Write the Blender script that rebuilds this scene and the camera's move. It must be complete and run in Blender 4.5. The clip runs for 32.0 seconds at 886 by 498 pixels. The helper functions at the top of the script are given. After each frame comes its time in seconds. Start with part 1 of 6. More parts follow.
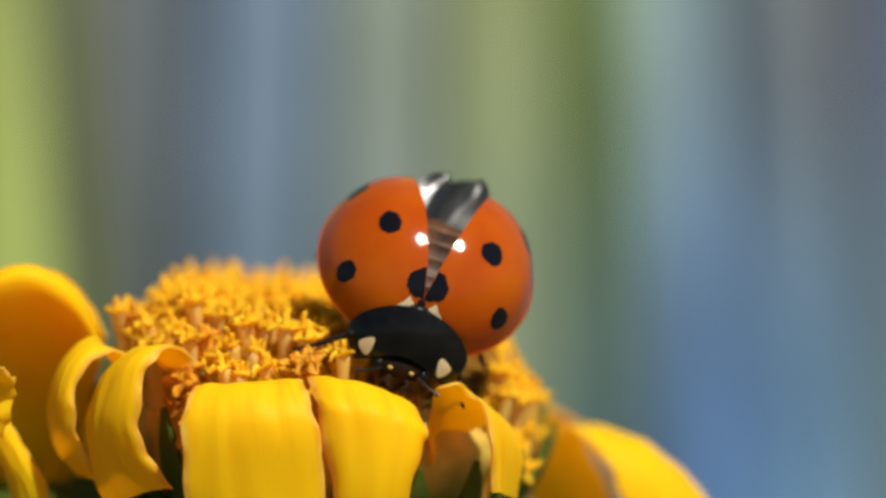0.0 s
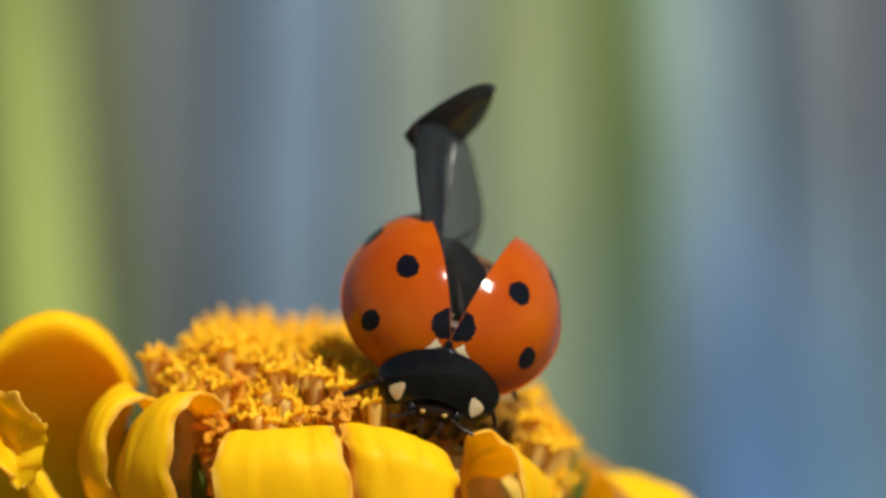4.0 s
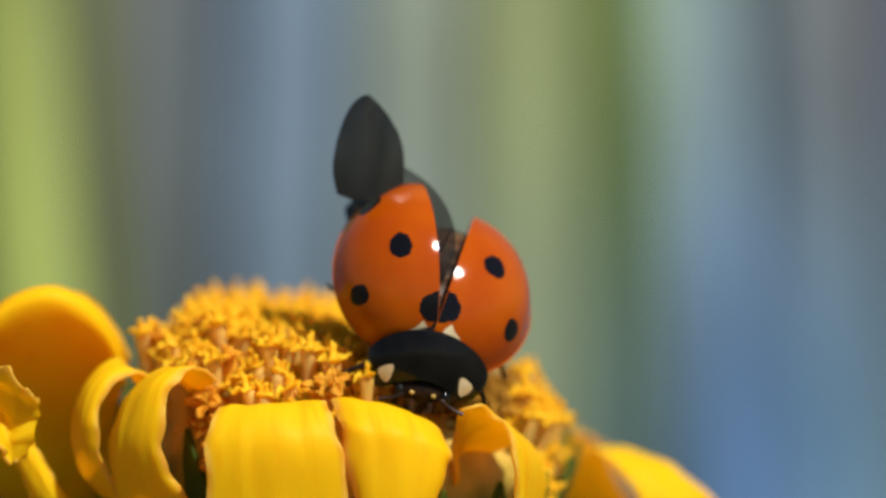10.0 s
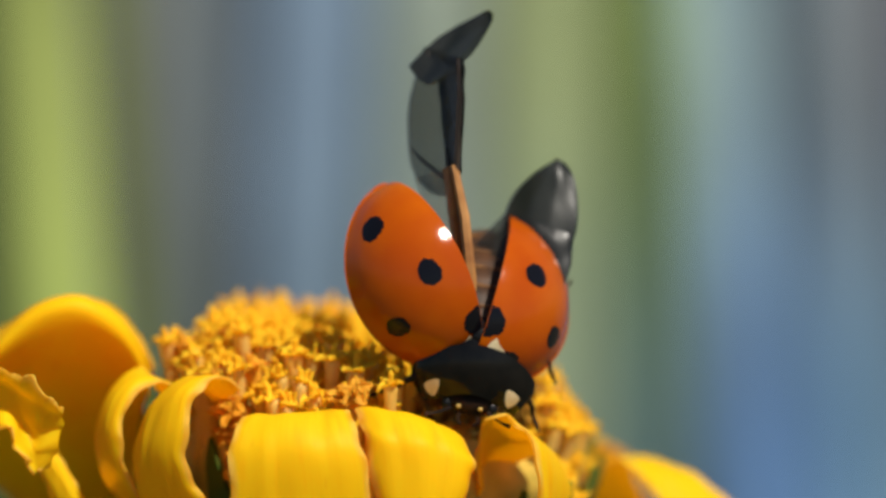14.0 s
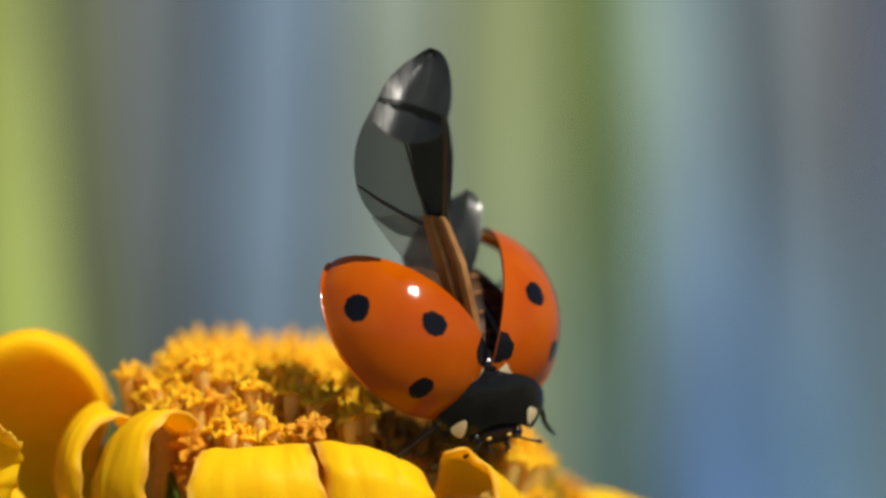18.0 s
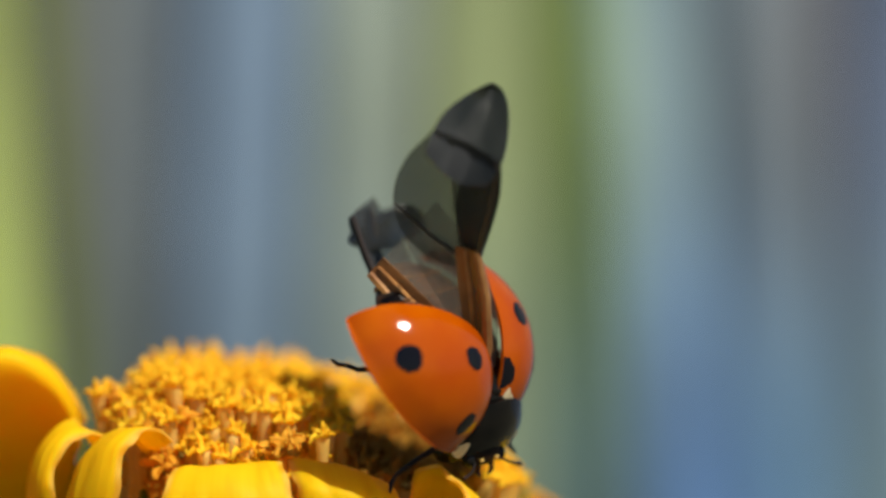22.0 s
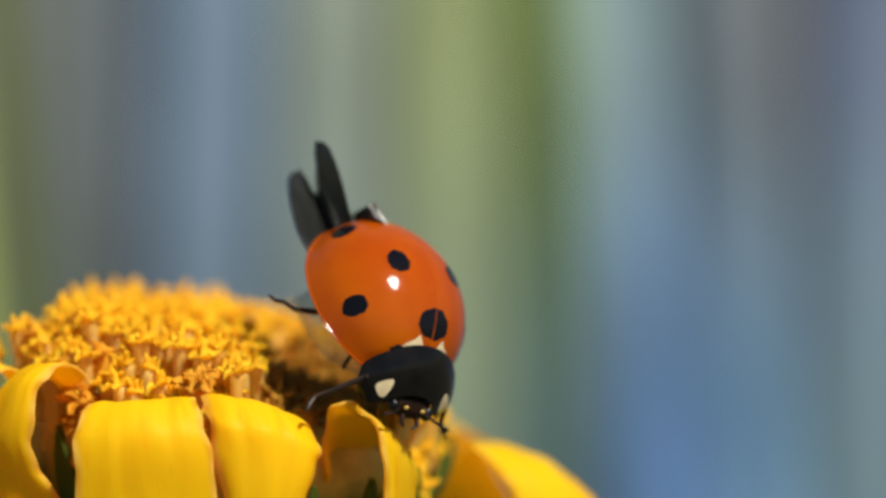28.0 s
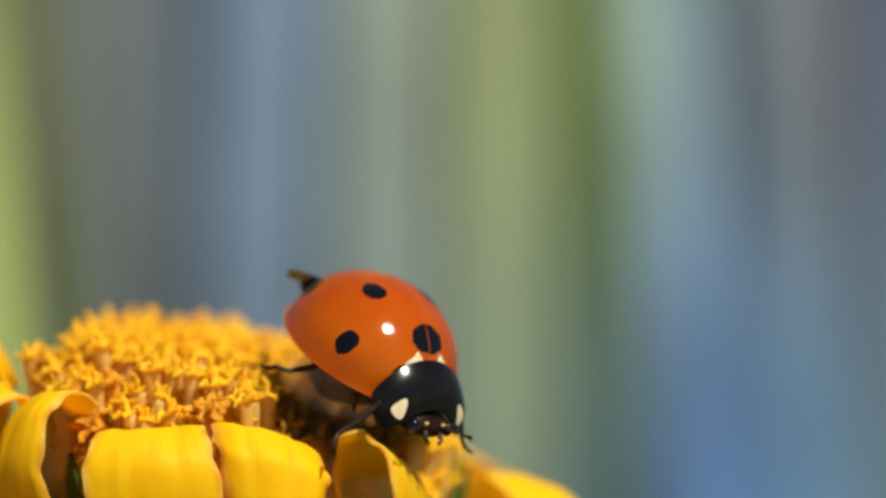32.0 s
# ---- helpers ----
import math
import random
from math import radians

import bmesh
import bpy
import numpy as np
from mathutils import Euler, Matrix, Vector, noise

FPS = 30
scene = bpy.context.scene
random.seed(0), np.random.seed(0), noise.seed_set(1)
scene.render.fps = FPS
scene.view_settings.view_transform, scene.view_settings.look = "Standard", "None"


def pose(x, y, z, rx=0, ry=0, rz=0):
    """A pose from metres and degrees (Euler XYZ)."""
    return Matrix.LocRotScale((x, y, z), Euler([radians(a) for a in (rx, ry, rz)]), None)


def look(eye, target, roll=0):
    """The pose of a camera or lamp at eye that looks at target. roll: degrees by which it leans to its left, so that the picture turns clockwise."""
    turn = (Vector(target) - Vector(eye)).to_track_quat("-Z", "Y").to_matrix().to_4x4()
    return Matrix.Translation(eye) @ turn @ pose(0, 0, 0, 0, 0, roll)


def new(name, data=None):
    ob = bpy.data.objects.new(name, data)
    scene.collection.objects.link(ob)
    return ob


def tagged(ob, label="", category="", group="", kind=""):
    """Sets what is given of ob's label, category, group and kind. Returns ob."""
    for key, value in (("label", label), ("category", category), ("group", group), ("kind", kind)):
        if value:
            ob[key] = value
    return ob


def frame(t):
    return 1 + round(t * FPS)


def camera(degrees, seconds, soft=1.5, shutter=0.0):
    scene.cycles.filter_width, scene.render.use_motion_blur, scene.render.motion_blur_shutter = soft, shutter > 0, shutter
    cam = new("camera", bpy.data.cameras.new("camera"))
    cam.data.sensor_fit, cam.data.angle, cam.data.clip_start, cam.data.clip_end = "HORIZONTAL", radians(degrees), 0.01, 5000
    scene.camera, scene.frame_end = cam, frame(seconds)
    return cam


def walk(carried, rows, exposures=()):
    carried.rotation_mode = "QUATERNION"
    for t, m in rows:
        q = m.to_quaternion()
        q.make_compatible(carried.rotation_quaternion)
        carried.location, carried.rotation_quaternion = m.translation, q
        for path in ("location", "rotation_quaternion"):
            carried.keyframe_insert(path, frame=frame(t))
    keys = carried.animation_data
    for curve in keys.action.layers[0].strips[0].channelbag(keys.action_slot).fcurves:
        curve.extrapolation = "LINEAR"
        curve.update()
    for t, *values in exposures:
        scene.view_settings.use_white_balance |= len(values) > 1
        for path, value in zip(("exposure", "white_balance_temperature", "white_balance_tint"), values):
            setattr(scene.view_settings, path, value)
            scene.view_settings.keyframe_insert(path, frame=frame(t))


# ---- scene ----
from mathutils import Quaternion

FOCUS = 0.1640
EYE = Vector((0.0, -0.16328, 0.47879))
FOV, PITCH = 10.0, -10.0
cam = camera(FOV, 32.0, soft=3.0)
cam.data.dof.use_dof = True
cam.data.dof.focus_distance = FOCUS
cam.data.dof.aperture_fstop = 25.0


def seat(side, yaw, tilt):
    """The camera's pose: millimetres to the right of its middle stand, degrees of turn to the left and of tilt up."""
    return pose(EYE.x + side * 0.001, EYE.y, EYE.z, 90 + PITCH + tilt, 0, yaw)


PATH = [
    (0, 0.0000, -0.2932, -0.3331),
    (0.5, 0.0076, -0.0648, -0.2500),
    (1, 0.0153, 0.0357, -0.4162),
    (1.5, 0.0229, 0.0971, -0.3971),
    (2, 0.0306, -0.0227, -0.2746),
    (2.5, 0.0382, -0.1377, -0.4313),
    (3, 0.0459, 0.0066, -0.3971),
    (3.5, 0.0535, 0.0732, -0.0396),
    (5.5, 0.0841, 0.1991, 0.3708),
    (6, 0.0917, 0.2695, 0.0870),
    (6.5, 0.1013, 0.3118, -0.0409),
    (7, 0.1108, 0.2864, 0.0083),
    (7.5, 0.1204, 0.2890, -0.0799),
    (8, 0.1299, 0.2335, -0.0601),
    (8.5, 0.1395, 0.3059, -0.0403),
    (9, 0.1490, 0.2695, -0.1194),
    (9.5, 0.1586, 0.1852, -0.1777),
    (10, 0.1681, 0.0408, -0.0895),
    (10.5, 0.1777, 0.0349, 0.0035),
    (11, 0.1872, -0.0207, 0.1650),
    (11.5, 0.1968, -0.0567, 0.2826),
    (12, 0.2063, 0.0937, 0.2334),
    (12.5, 0.2159, 0.2536, 0.1260),
    (13, 0.2255, 0.2768, 0.1554),
    (13.5, 0.2350, 0.3143, 0.1992),
    (14, 0.2446, 0.3422, 0.0179),
    (14.5, 0.2384, 0.2320, 0.2334),
    (16.5, 0.2140, 0.0676, 0.3409),
    (17, 0.2079, 0.0159, 0.2730),
    (17.5, 0.2018, -0.0450, 0.3510),
    (18, 0.1956, -0.1447, 0.4003),
    (18.5, 0.1895, -0.1564, 0.4885),
    (19, 0.1834, -0.1393, 0.5467),
    (19.5, 0.2216, -0.0967, 0.6249),
    (20, 0.2598, -0.1321, 0.6055),
    (20.5, 0.2981, -0.1489, 0.5959),
    (21, 0.3363, -0.2917, 0.6445),
    (21.5, 0.3745, -0.3476, 0.6937),
    (22, 0.4127, -0.3830, 0.5959),
    (22.5, 0.6842, -0.3682, 0.5173),
    (23, 0.9558, -0.3246, 0.3120),
    (23.5, 1.3878, -0.3433, 0.2142),
    (24, 1.8198, -0.2922, 0.0671),
    (24.5, 2.2519, -0.2616, 0.0230),
    (25, 2.6839, -0.1530, 0.0277),
    (25.5, 2.8960, -0.0801, -0.0409),
    (27.5, 3.7444, -0.1801, -0.1189),
    (28, 3.9565, -0.1172, -0.1290),
    (28.5, 3.9128, -0.1323, -0.0505),
    (29, 3.8691, -0.1374, 0.0377),
    (29.5, 3.8255, -0.1429, 0.0275),
    (30, 3.7818, -0.2853, 0.0671),
    (30.5, 3.7381, -0.2812, 0.0275),
    (31, 3.6944, -0.1975, -0.0307),
    (31.5, 3.6508, -0.1835, 0.0671),
    (32, 6.8072, 1.0092, 0.2040),
]
walk(cam, [(t, seat(*r)) for t, *r in PATH])

# ---- light ----
SUN_DIR = Vector((0.36, -0.40, 0.84)).normalized()
world = bpy.data.worlds.new("sky")
scene.world = world
world.use_nodes = True
wn = world.node_tree.nodes
sky = wn.new("ShaderNodeTexSky")
sky.sky_type, sky.sun_disc = "NISHITA", False
sky.sun_elevation = math.asin(SUN_DIR.z)
sky.sun_rotation = math.atan2(SUN_DIR.x, SUN_DIR.y)
world.node_tree.links.new(sky.outputs[0], wn["Background"].inputs[0])
wn["Background"].inputs[1].default_value = 0.075
sun = new("sun", bpy.data.lights.new("sun", "SUN"))
sun.data.energy, sun.data.angle, sun.data.color = 6.2, radians(0.53), (1.0, 0.94, 0.84)
sun.matrix_world = look(SUN_DIR * 3, (0, 0, 0))
scene.view_settings.exposure = -0.07

# ---- materials ----
def mat(name, colour, rough=0.5, metal=0.0, **inputs):
    m = bpy.data.materials.new(name)
    m.use_nodes = True
    b = m.node_tree.nodes["Principled BSDF"]
    b.inputs["Base Color"].default_value = (*colour, 1)
    b.inputs["Roughness"].default_value = rough
    b.inputs["Metallic"].default_value = metal
    for k, v in inputs.items():
        b.inputs[k.replace("_", " ")].default_value = v
    return m


def grain(m, c1, c2, scale, stretch=(1, 1, 1), bump=0.0, detail=5, dist=0.0001, lo=0.35, hi=0.65, rand=0.0, spots=None):
    """Colour that varies between c1 and c2 by a noise in object space, with fine relief."""
    nt = m.node_tree
    b = nt.nodes["Principled BSDF"]
    tc, mp, nz, rp = (nt.nodes.new("ShaderNode" + k) for k in ("TexCoord", "Mapping", "TexNoise", "ValToRGB"))
    mp.inputs["Scale"].default_value = stretch
    nz.inputs["Scale"].default_value, nz.inputs["Detail"].default_value = scale, detail
    rp.color_ramp.elements[0].position, rp.color_ramp.elements[1].position = lo, hi
    rp.color_ramp.elements[0].color, rp.color_ramp.elements[1].color = (*c1, 1), (*c2, 1)
    L = nt.links.new
    L(tc.outputs["Object"], mp.inputs[0])
    L(mp.outputs[0], nz.inputs["Vector"])
    L(nz.outputs["Fac"], rp.inputs[0])
    out = rp.outputs[0]
    if spots:
        n2, r2, mx = (nt.nodes.new("ShaderNode" + k) for k in ("TexNoise", "ValToRGB", "MixRGB"))
        n2.inputs["Scale"].default_value, n2.inputs["Detail"].default_value = spots[1], 3
        r2.color_ramp.elements[0].position, r2.color_ramp.elements[1].position = spots[2], spots[3]
        L(tc.outputs["Object"], n2.inputs["Vector"])
        L(n2.outputs["Fac"], r2.inputs[0])
        L(r2.outputs[0], mx.inputs[0])
        L(out, mx.inputs[1])
        mx.inputs[2].default_value = (*spots[0], 1)
        out = mx.outputs[0]
    if rand:
        oi, hs, mr = (nt.nodes.new("ShaderNode" + k) for k in ("ObjectInfo", "HueSaturation", "MapRange"))
        mr.inputs["To Min"].default_value, mr.inputs["To Max"].default_value = 1 - rand, 1 + rand
        L(oi.outputs["Random"], mr.inputs[0])
        L(mr.outputs[0], hs.inputs["Value"])
        L(out, hs.inputs["Color"])
        out = hs.outputs[0]
    L(out, b.inputs["Base Color"])
    if bump:
        bp = nt.nodes.new("ShaderNodeBump")
        bp.inputs["Strength"].default_value, bp.inputs["Distance"].default_value = bump, dist
        L(nz.outputs["Fac"], bp.inputs["Height"])
        L(bp.outputs[0], b.inputs["Normal"])
    return m


def sheer(m, colour, share):
    """Lets light through a thin leaf or petal."""
    nt = m.node_tree
    tr, mx = nt.nodes.new("ShaderNodeBsdfTranslucent"), nt.nodes.new("ShaderNodeMixShader")
    tr.inputs[0].default_value = (*colour, 1)
    mx.inputs[0].default_value = share
    nt.links.new(nt.nodes["Principled BSDF"].outputs[0], mx.inputs[1])
    nt.links.new(tr.outputs[0], mx.inputs[2])
    nt.links.new(mx.outputs[0], nt.nodes["Material Output"].inputs[0])


M_ELYTRON = grain(mat("elytron_shell", (0.62, 0.08, 0.003), 0.10, Specular_IOR_Level=0.24), (0.34, 0.050, 0.0001), (0.43, 0.086, 0.0002), 420, (1, 1, 1), 0.05, 4, 0.00002)
def pitted(m, scale, strength):
    """Fine pits that break up the highlights."""
    nt = m.node_tree
    tc, vo, bp = (nt.nodes.new("ShaderNode" + k) for k in ("TexCoord", "TexVoronoi", "Bump"))
    vo.inputs["Scale"].default_value = scale
    bp.inputs["Strength"].default_value, bp.inputs["Distance"].default_value = strength, 0.0000085
    nt.links.new(tc.outputs["Object"], vo.inputs["Vector"])
    nt.links.new(vo.outputs["Distance"], bp.inputs["Height"])
    nt.links.new(bp.outputs[0], nt.nodes["Principled BSDF"].inputs["Normal"])


sheer(M_ELYTRON, (0.95, 0.26, 0.003), 0.10)
pitted(M_ELYTRON, 13000, 0.4)
M_SPOT = mat("black_spot", (0.004, 0.004, 0.006), 0.12, Specular_IOR_Level=0.2)
pitted(M_SPOT, 13000, 0.4)
M_CHITIN = grain(mat("black_chitin", (0.006, 0.005, 0.004), 0.16, Specular_IOR_Level=0.22), (0.003, 0.003, 0.003), (0.007, 0.006, 0.005), 1500, (1, 1, 1), 0.06, 4, 0.00003)
M_HEAD = grain(mat("dark_head", (0.02, 0.012, 0.008), 0.45, Specular_IOR_Level=0.08), (0.005, 0.003, 0.002), (0.020, 0.009, 0.004), 1800, (1, 1, 1), 0.2, 4, 0.00003)
M_CREAM = grain(mat("cream_mark", (0.62, 0.50, 0.29), 0.4), (0.60, 0.47, 0.26), (0.70, 0.58, 0.36), 2500)
M_DOT = mat("yellow_dot", (0.52, 0.34, 0.08), 0.4)
M_BELLY = grain(mat("abdomen_plate", (0.06, 0.025, 0.012), 0.45, Specular_IOR_Level=0.2), (0.010, 0.007, 0.005), (0.085, 0.036, 0.014), 900, (1, 1, 1), 0.15, 4, 0.00004)
M_RIM = grain(mat("segment_rim", (0.20, 0.09, 0.03), 0.5, Specular_IOR_Level=0.2), (0.07, 0.03, 0.012), (0.24, 0.11, 0.035), 1300)
M_LEG = grain(mat("leg_chitin", (0.01, 0.007, 0.006), 0.45, Specular_IOR_Level=0.15), (0.006, 0.005, 0.005), (0.035, 0.016, 0.009), 2600)


def membrane(name, c1, c2, alpha, rough=0.18):
    m = grain(mat(name, c1, rough, IOR=1.5, Specular_IOR_Level=0.42), c1, c2, 700, (0.5, 1.4, 1), 0.34, 3, 0.0001)
    m.node_tree.nodes["Principled BSDF"].inputs["Alpha"].default_value = alpha
    return m


M_WING = membrane("smoky_membrane", (0.016, 0.017, 0.016), (0.036, 0.037, 0.034), 0.52, 0.22)
M_WINGTIP = membrane("dark_membrane", (0.006, 0.007, 0.006), (0.018, 0.019, 0.017), 0.86, 0.26)
M_CLEAR = membrane("clear_membrane", (0.16, 0.14, 0.11), (0.30, 0.27, 0.21), 0.30, 0.20)
M_WEB = membrane("amber_membrane", (0.16, 0.055, 0.014), (0.34, 0.14, 0.04), 0.80, 0.3)
M_VEIN = grain(mat("brown_vein", (0.32, 0.14, 0.04), 0.35), (0.22, 0.085, 0.022), (0.45, 0.22, 0.07), 900)
M_DARKVEIN = mat("dark_vein", (0.03, 0.018, 0.012), 0.3)

def petal_material():
    """Yellow with fine lengthwise veins, paler and browner streaks, and ribs in relief."""
    m = mat("petal", (0.92, 0.56, 0.003), 0.5, Specular_IOR_Level=0.14)
    nt = m.node_tree
    N, L = nt.nodes.new, nt.links.new
    b = nt.nodes["Principled BSDF"]
    uv = N("ShaderNodeUVMap")
    def streak(sx, sy, detail):
        mp, nz = N("ShaderNodeMapping"), N("ShaderNodeTexNoise")
        mp.inputs["Scale"].default_value = (sx, sy, 1)
        nz.inputs["Scale"].default_value, nz.inputs["Detail"].default_value = 1.0, detail
        L(uv.outputs[0], mp.inputs[0])
        L(mp.outputs[0], nz.inputs["Vector"])
        return nz.outputs["Fac"]
    def ramp(fac, p, q, c, d):
        r = N("ShaderNodeValToRGB")
        r.color_ramp.elements[0].position, r.color_ramp.elements[1].position = p, q
        r.color_ramp.elements[0].color, r.color_ramp.elements[1].color = (*c, 1), (*d, 1)
        L(fac, r.inputs[0])
        return r.outputs[0]
    fine, broad, patchy = streak(2.2, 55, 5), streak(2.5, 7, 4), streak(9, 9, 6)
    col = ramp(fine, 0.3, 0.65, (0.98, 0.71, 0.006), (1.0, 0.80, 0.010))
    mx = N("ShaderNodeMixRGB")
    L(ramp(broad, 0.56, 0.74, (0, 0, 0), (1, 1, 1)), mx.inputs[0])
    L(col, mx.inputs[1])
    mx.inputs[2].default_value = (0.95, 0.55, 0.005, 1)
    m2 = N("ShaderNodeMixRGB")
    L(ramp(patchy, 0.66, 0.80, (0, 0, 0), (0.45, 0.45, 0.45)), m2.inputs[0])
    L(mx.outputs[0], m2.inputs[1])
    m2.inputs[2].default_value = (0.62, 0.26, 0.01, 1)
    # dry, paler rim
    sep, fr, sb, ab, mr, m3 = (N("ShaderNode" + k) for k in ("SeparateXYZ", "Math", "Math", "Math", "MapRange", "MixRGB"))
    fr.operation, sb.operation, ab.operation = "FRACT", "SUBTRACT", "ABSOLUTE"
    sb.inputs[1].default_value = 0.5
    L(uv.outputs[0], sep.inputs[0])
    L(sep.outputs["Y"], fr.inputs[0])
    L(fr.outputs[0], sb.inputs[0])
    L(sb.outputs[0], ab.inputs[0])
    L(ab.outputs[0], mr.inputs["Value"])
    mr.inputs["From Min"].default_value, mr.inputs["From Max"].default_value = 0.440, 0.485
    mr.inputs["To Max"].default_value = 0.75
    L(mr.outputs[0], m3.inputs[0])
    L(m2.outputs[0], m3.inputs[1])
    L(ramp(patchy, 0.4, 0.6, (0.62, 0.33, 0.03), (0.95, 0.74, 0.16)), m3.inputs[2])
    L(m3.outputs[0], b.inputs["Base Color"])
    bp = N("ShaderNodeBump")
    bp.inputs["Strength"].default_value, bp.inputs["Distance"].default_value = 0.12, 0.0001
    L(fine, bp.inputs["Height"])
    L(bp.outputs[0], b.inputs["Normal"])
    sheer(m, (1.0, 0.60, 0.005), 0.58)
    return m


M_PETAL = petal_material()
M_FLORET = grain(mat("floret_lobe", (0.85, 0.42, 0.015), 0.6, Specular_IOR_Level=0.2), (0.97, 0.60, 0.016), (1.0, 0.75, 0.034), 900, rand=0.10)
sheer(M_FLORET, (1.0, 0.60, 0.020), 0.50)
M_TUBE = grain(mat("floret_tube", (0.7, 0.42, 0.12), 0.5, Specular_IOR_Level=0.25), (0.92, 0.62, 0.10), (0.98, 0.76, 0.22), 700, (1, 1, 0.3), rand=0.12)
sheer(M_TUBE, (1.0, 0.70, 0.14), 0.55)
# withered brown, kept dark to paint in the ladybird's shade on the disc
M_WITHERED_SHADE = grain(mat("withered_shade_floret", (0.36, 0.16, 0.015), 0.6, Specular_IOR_Level=0.15), (0.24, 0.10, 0.008), (0.52, 0.27, 0.03), 800, (1, 1, 0.4), rand=0.15)
M_RUST = grain(mat("rusty_floret", (0.6, 0.28, 0.02), 0.6, Specular_IOR_Level=0.15), (0.62, 0.28, 0.012), (0.92, 0.50, 0.04), 900, (1, 1, 0.5), rand=0.15)
sheer(M_RUST, (1.0, 0.46, 0.02), 0.4)
sheer(M_WITHERED_SHADE, (0.7, 0.26, 0.01), 0.25)
M_RECEPT = grain(mat("receptacle", (0.32, 0.24, 0.04), 0.7), (0.40, 0.28, 0.03), (0.66, 0.42, 0.06), 600, bump=0.4, dist=0.0003)
M_BRACT = grain(mat("bract", (0.06, 0.10, 0.02), 0.6, Specular_IOR_Level=0.15), (0.05, 0.08, 0.010), (0.13, 0.17, 0.025), 300, (1, 1, 0.3), 0.2, 4, 0.0002)
sheer(M_BRACT, (0.26, 0.36, 0.03), 0.4)
M_GROUND = grain(mat("soil", (0.08, 0.07, 0.05), 0.9), (0.045, 0.05, 0.03), (0.13, 0.12, 0.08), 9, bump=0.5, dist=0.02)
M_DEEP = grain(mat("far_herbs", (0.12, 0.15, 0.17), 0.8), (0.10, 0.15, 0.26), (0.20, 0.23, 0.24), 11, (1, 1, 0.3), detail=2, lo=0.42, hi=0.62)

# ---- building helpers; meshes are written in millimetres ----
MM = 0.001


def part(name, bm, material, parent=None, label="", smooth=True):
    me = bpy.data.meshes.new(name)
    bmesh.ops.recalc_face_normals(bm, faces=bm.faces)
    for e in bm.edges:
        if len(e.link_faces) == 2 and e.calc_face_angle(0) > 0.75:
            e.smooth = False
    bm.to_mesh(me)
    bm.free()
    me.transform(Matrix.Scale(MM, 4))
    for p in me.polygons:
        p.use_smooth = smooth
    me.materials.append(material)
    ob = new(name, me)
    if parent:
        ob.parent = parent
    if label:
        ob["label"] = label
    return ob


def grid(bm, rows, closed=False):
    """Faces over rows of points. Returns the rows of vertices."""
    vs = [[bm.verts.new(p) for p in r] for r in rows]
    n = len(vs[0])
    for a, b in zip(vs, vs[1:]):
        for i in range(n if closed else n - 1):
            j = (i + 1) % n
            bm.faces.new((a[i], a[j], b[j], b[i]))
    return vs


def sheet(rows, thick):
    """A bmesh of a curved sheet with real thickness, closed at its rims."""
    bm = bmesh.new()
    P = np.array([[tuple(p) for p in r] for r in rows], float)
    du, dv = np.gradient(P, axis=0), np.gradient(P, axis=1)
    n = np.cross(du, dv)
    n /= np.linalg.norm(n, axis=2, keepdims=True) + 1e-12
    top, low = P + n * thick / 2, P - n * thick / 2
    a, b = grid(bm, top), grid(bm, low)
    def rim(r, s):
        for i in range(len(r) - 1):
            bm.faces.new((r[i], r[i + 1], s[i + 1], s[i]))
    rim(a[0], b[0]), rim(a[-1], b[-1])
    rim([r[0] for r in a], [r[0] for r in b]), rim([r[-1] for r in a], [r[-1] for r in b])
    return bm


def tube(bm, pts, radii, n=8):
    """A bent round bar through pts with a radius at each."""
    pts = [Vector(p) for p in pts]
    rows = []
    side = Vector((0.31, 0.55, 0.77))
    for i, p in enumerate(pts):
        d = (pts[min(i + 1, len(pts) - 1)] - pts[max(i - 1, 0)]).normalized()
        u = d.cross(side).normalized()
        v = d.cross(u)
        rows.append([p + (u * math.cos(2 * math.pi * k / n) + v * math.sin(2 * math.pi * k / n)) * radii[i] for k in range(n)])
    vs = grid(bm, rows, True)
    bm.faces.new(vs[0]), bm.faces.new(vs[-1])
    return bm


def ball(bm, c, r, n=10):
    m = Matrix.Translation(c) @ Matrix.Diagonal((*r, 1))
    bmesh.ops.create_uvsphere(bm, u_segments=n * 2, v_segments=n, radius=1, matrix=m)
    return bm


def place(x, y, z):
    """World metres of a point given in millimetres: right of, ahead of and above the eye of the middle stand."""
    s, c = math.sin(radians(PITCH)), math.cos(radians(PITCH))
    return EYE + Vector((x, y * c - z * s, y * s + z * c)) * MM


# ---- ground and distance ----
def ground():
    bm = bmesh.new()
    R = [0, 0.3, 0.8, 2, 5, 15, 60, 400]
    rows = [[(math.cos(a) * r / MM, math.sin(a) * r / MM, 0 if r < .1 else (noise.noise((math.cos(a) * r, math.sin(a) * r, 0)) * 0.03 / MM)) for a in [2 * math.pi * k / 48 for k in range(48)]] for r in R[1:]]
    vs = grid(bm, rows, True)
    c = bm.verts.new((0, 0, 0))
    for i in range(48):
        bm.faces.new((c, vs[0][i], vs[0][(i + 1) % 48]))
    tagged(part("ground", bm, M_GROUND), "bare brown earth of the flower bed with sparse moss", "ground", kind="structure")


ground()

# tall leaves behind the flower, in a loose row
ROW, NEAR = 0.30, 0.235


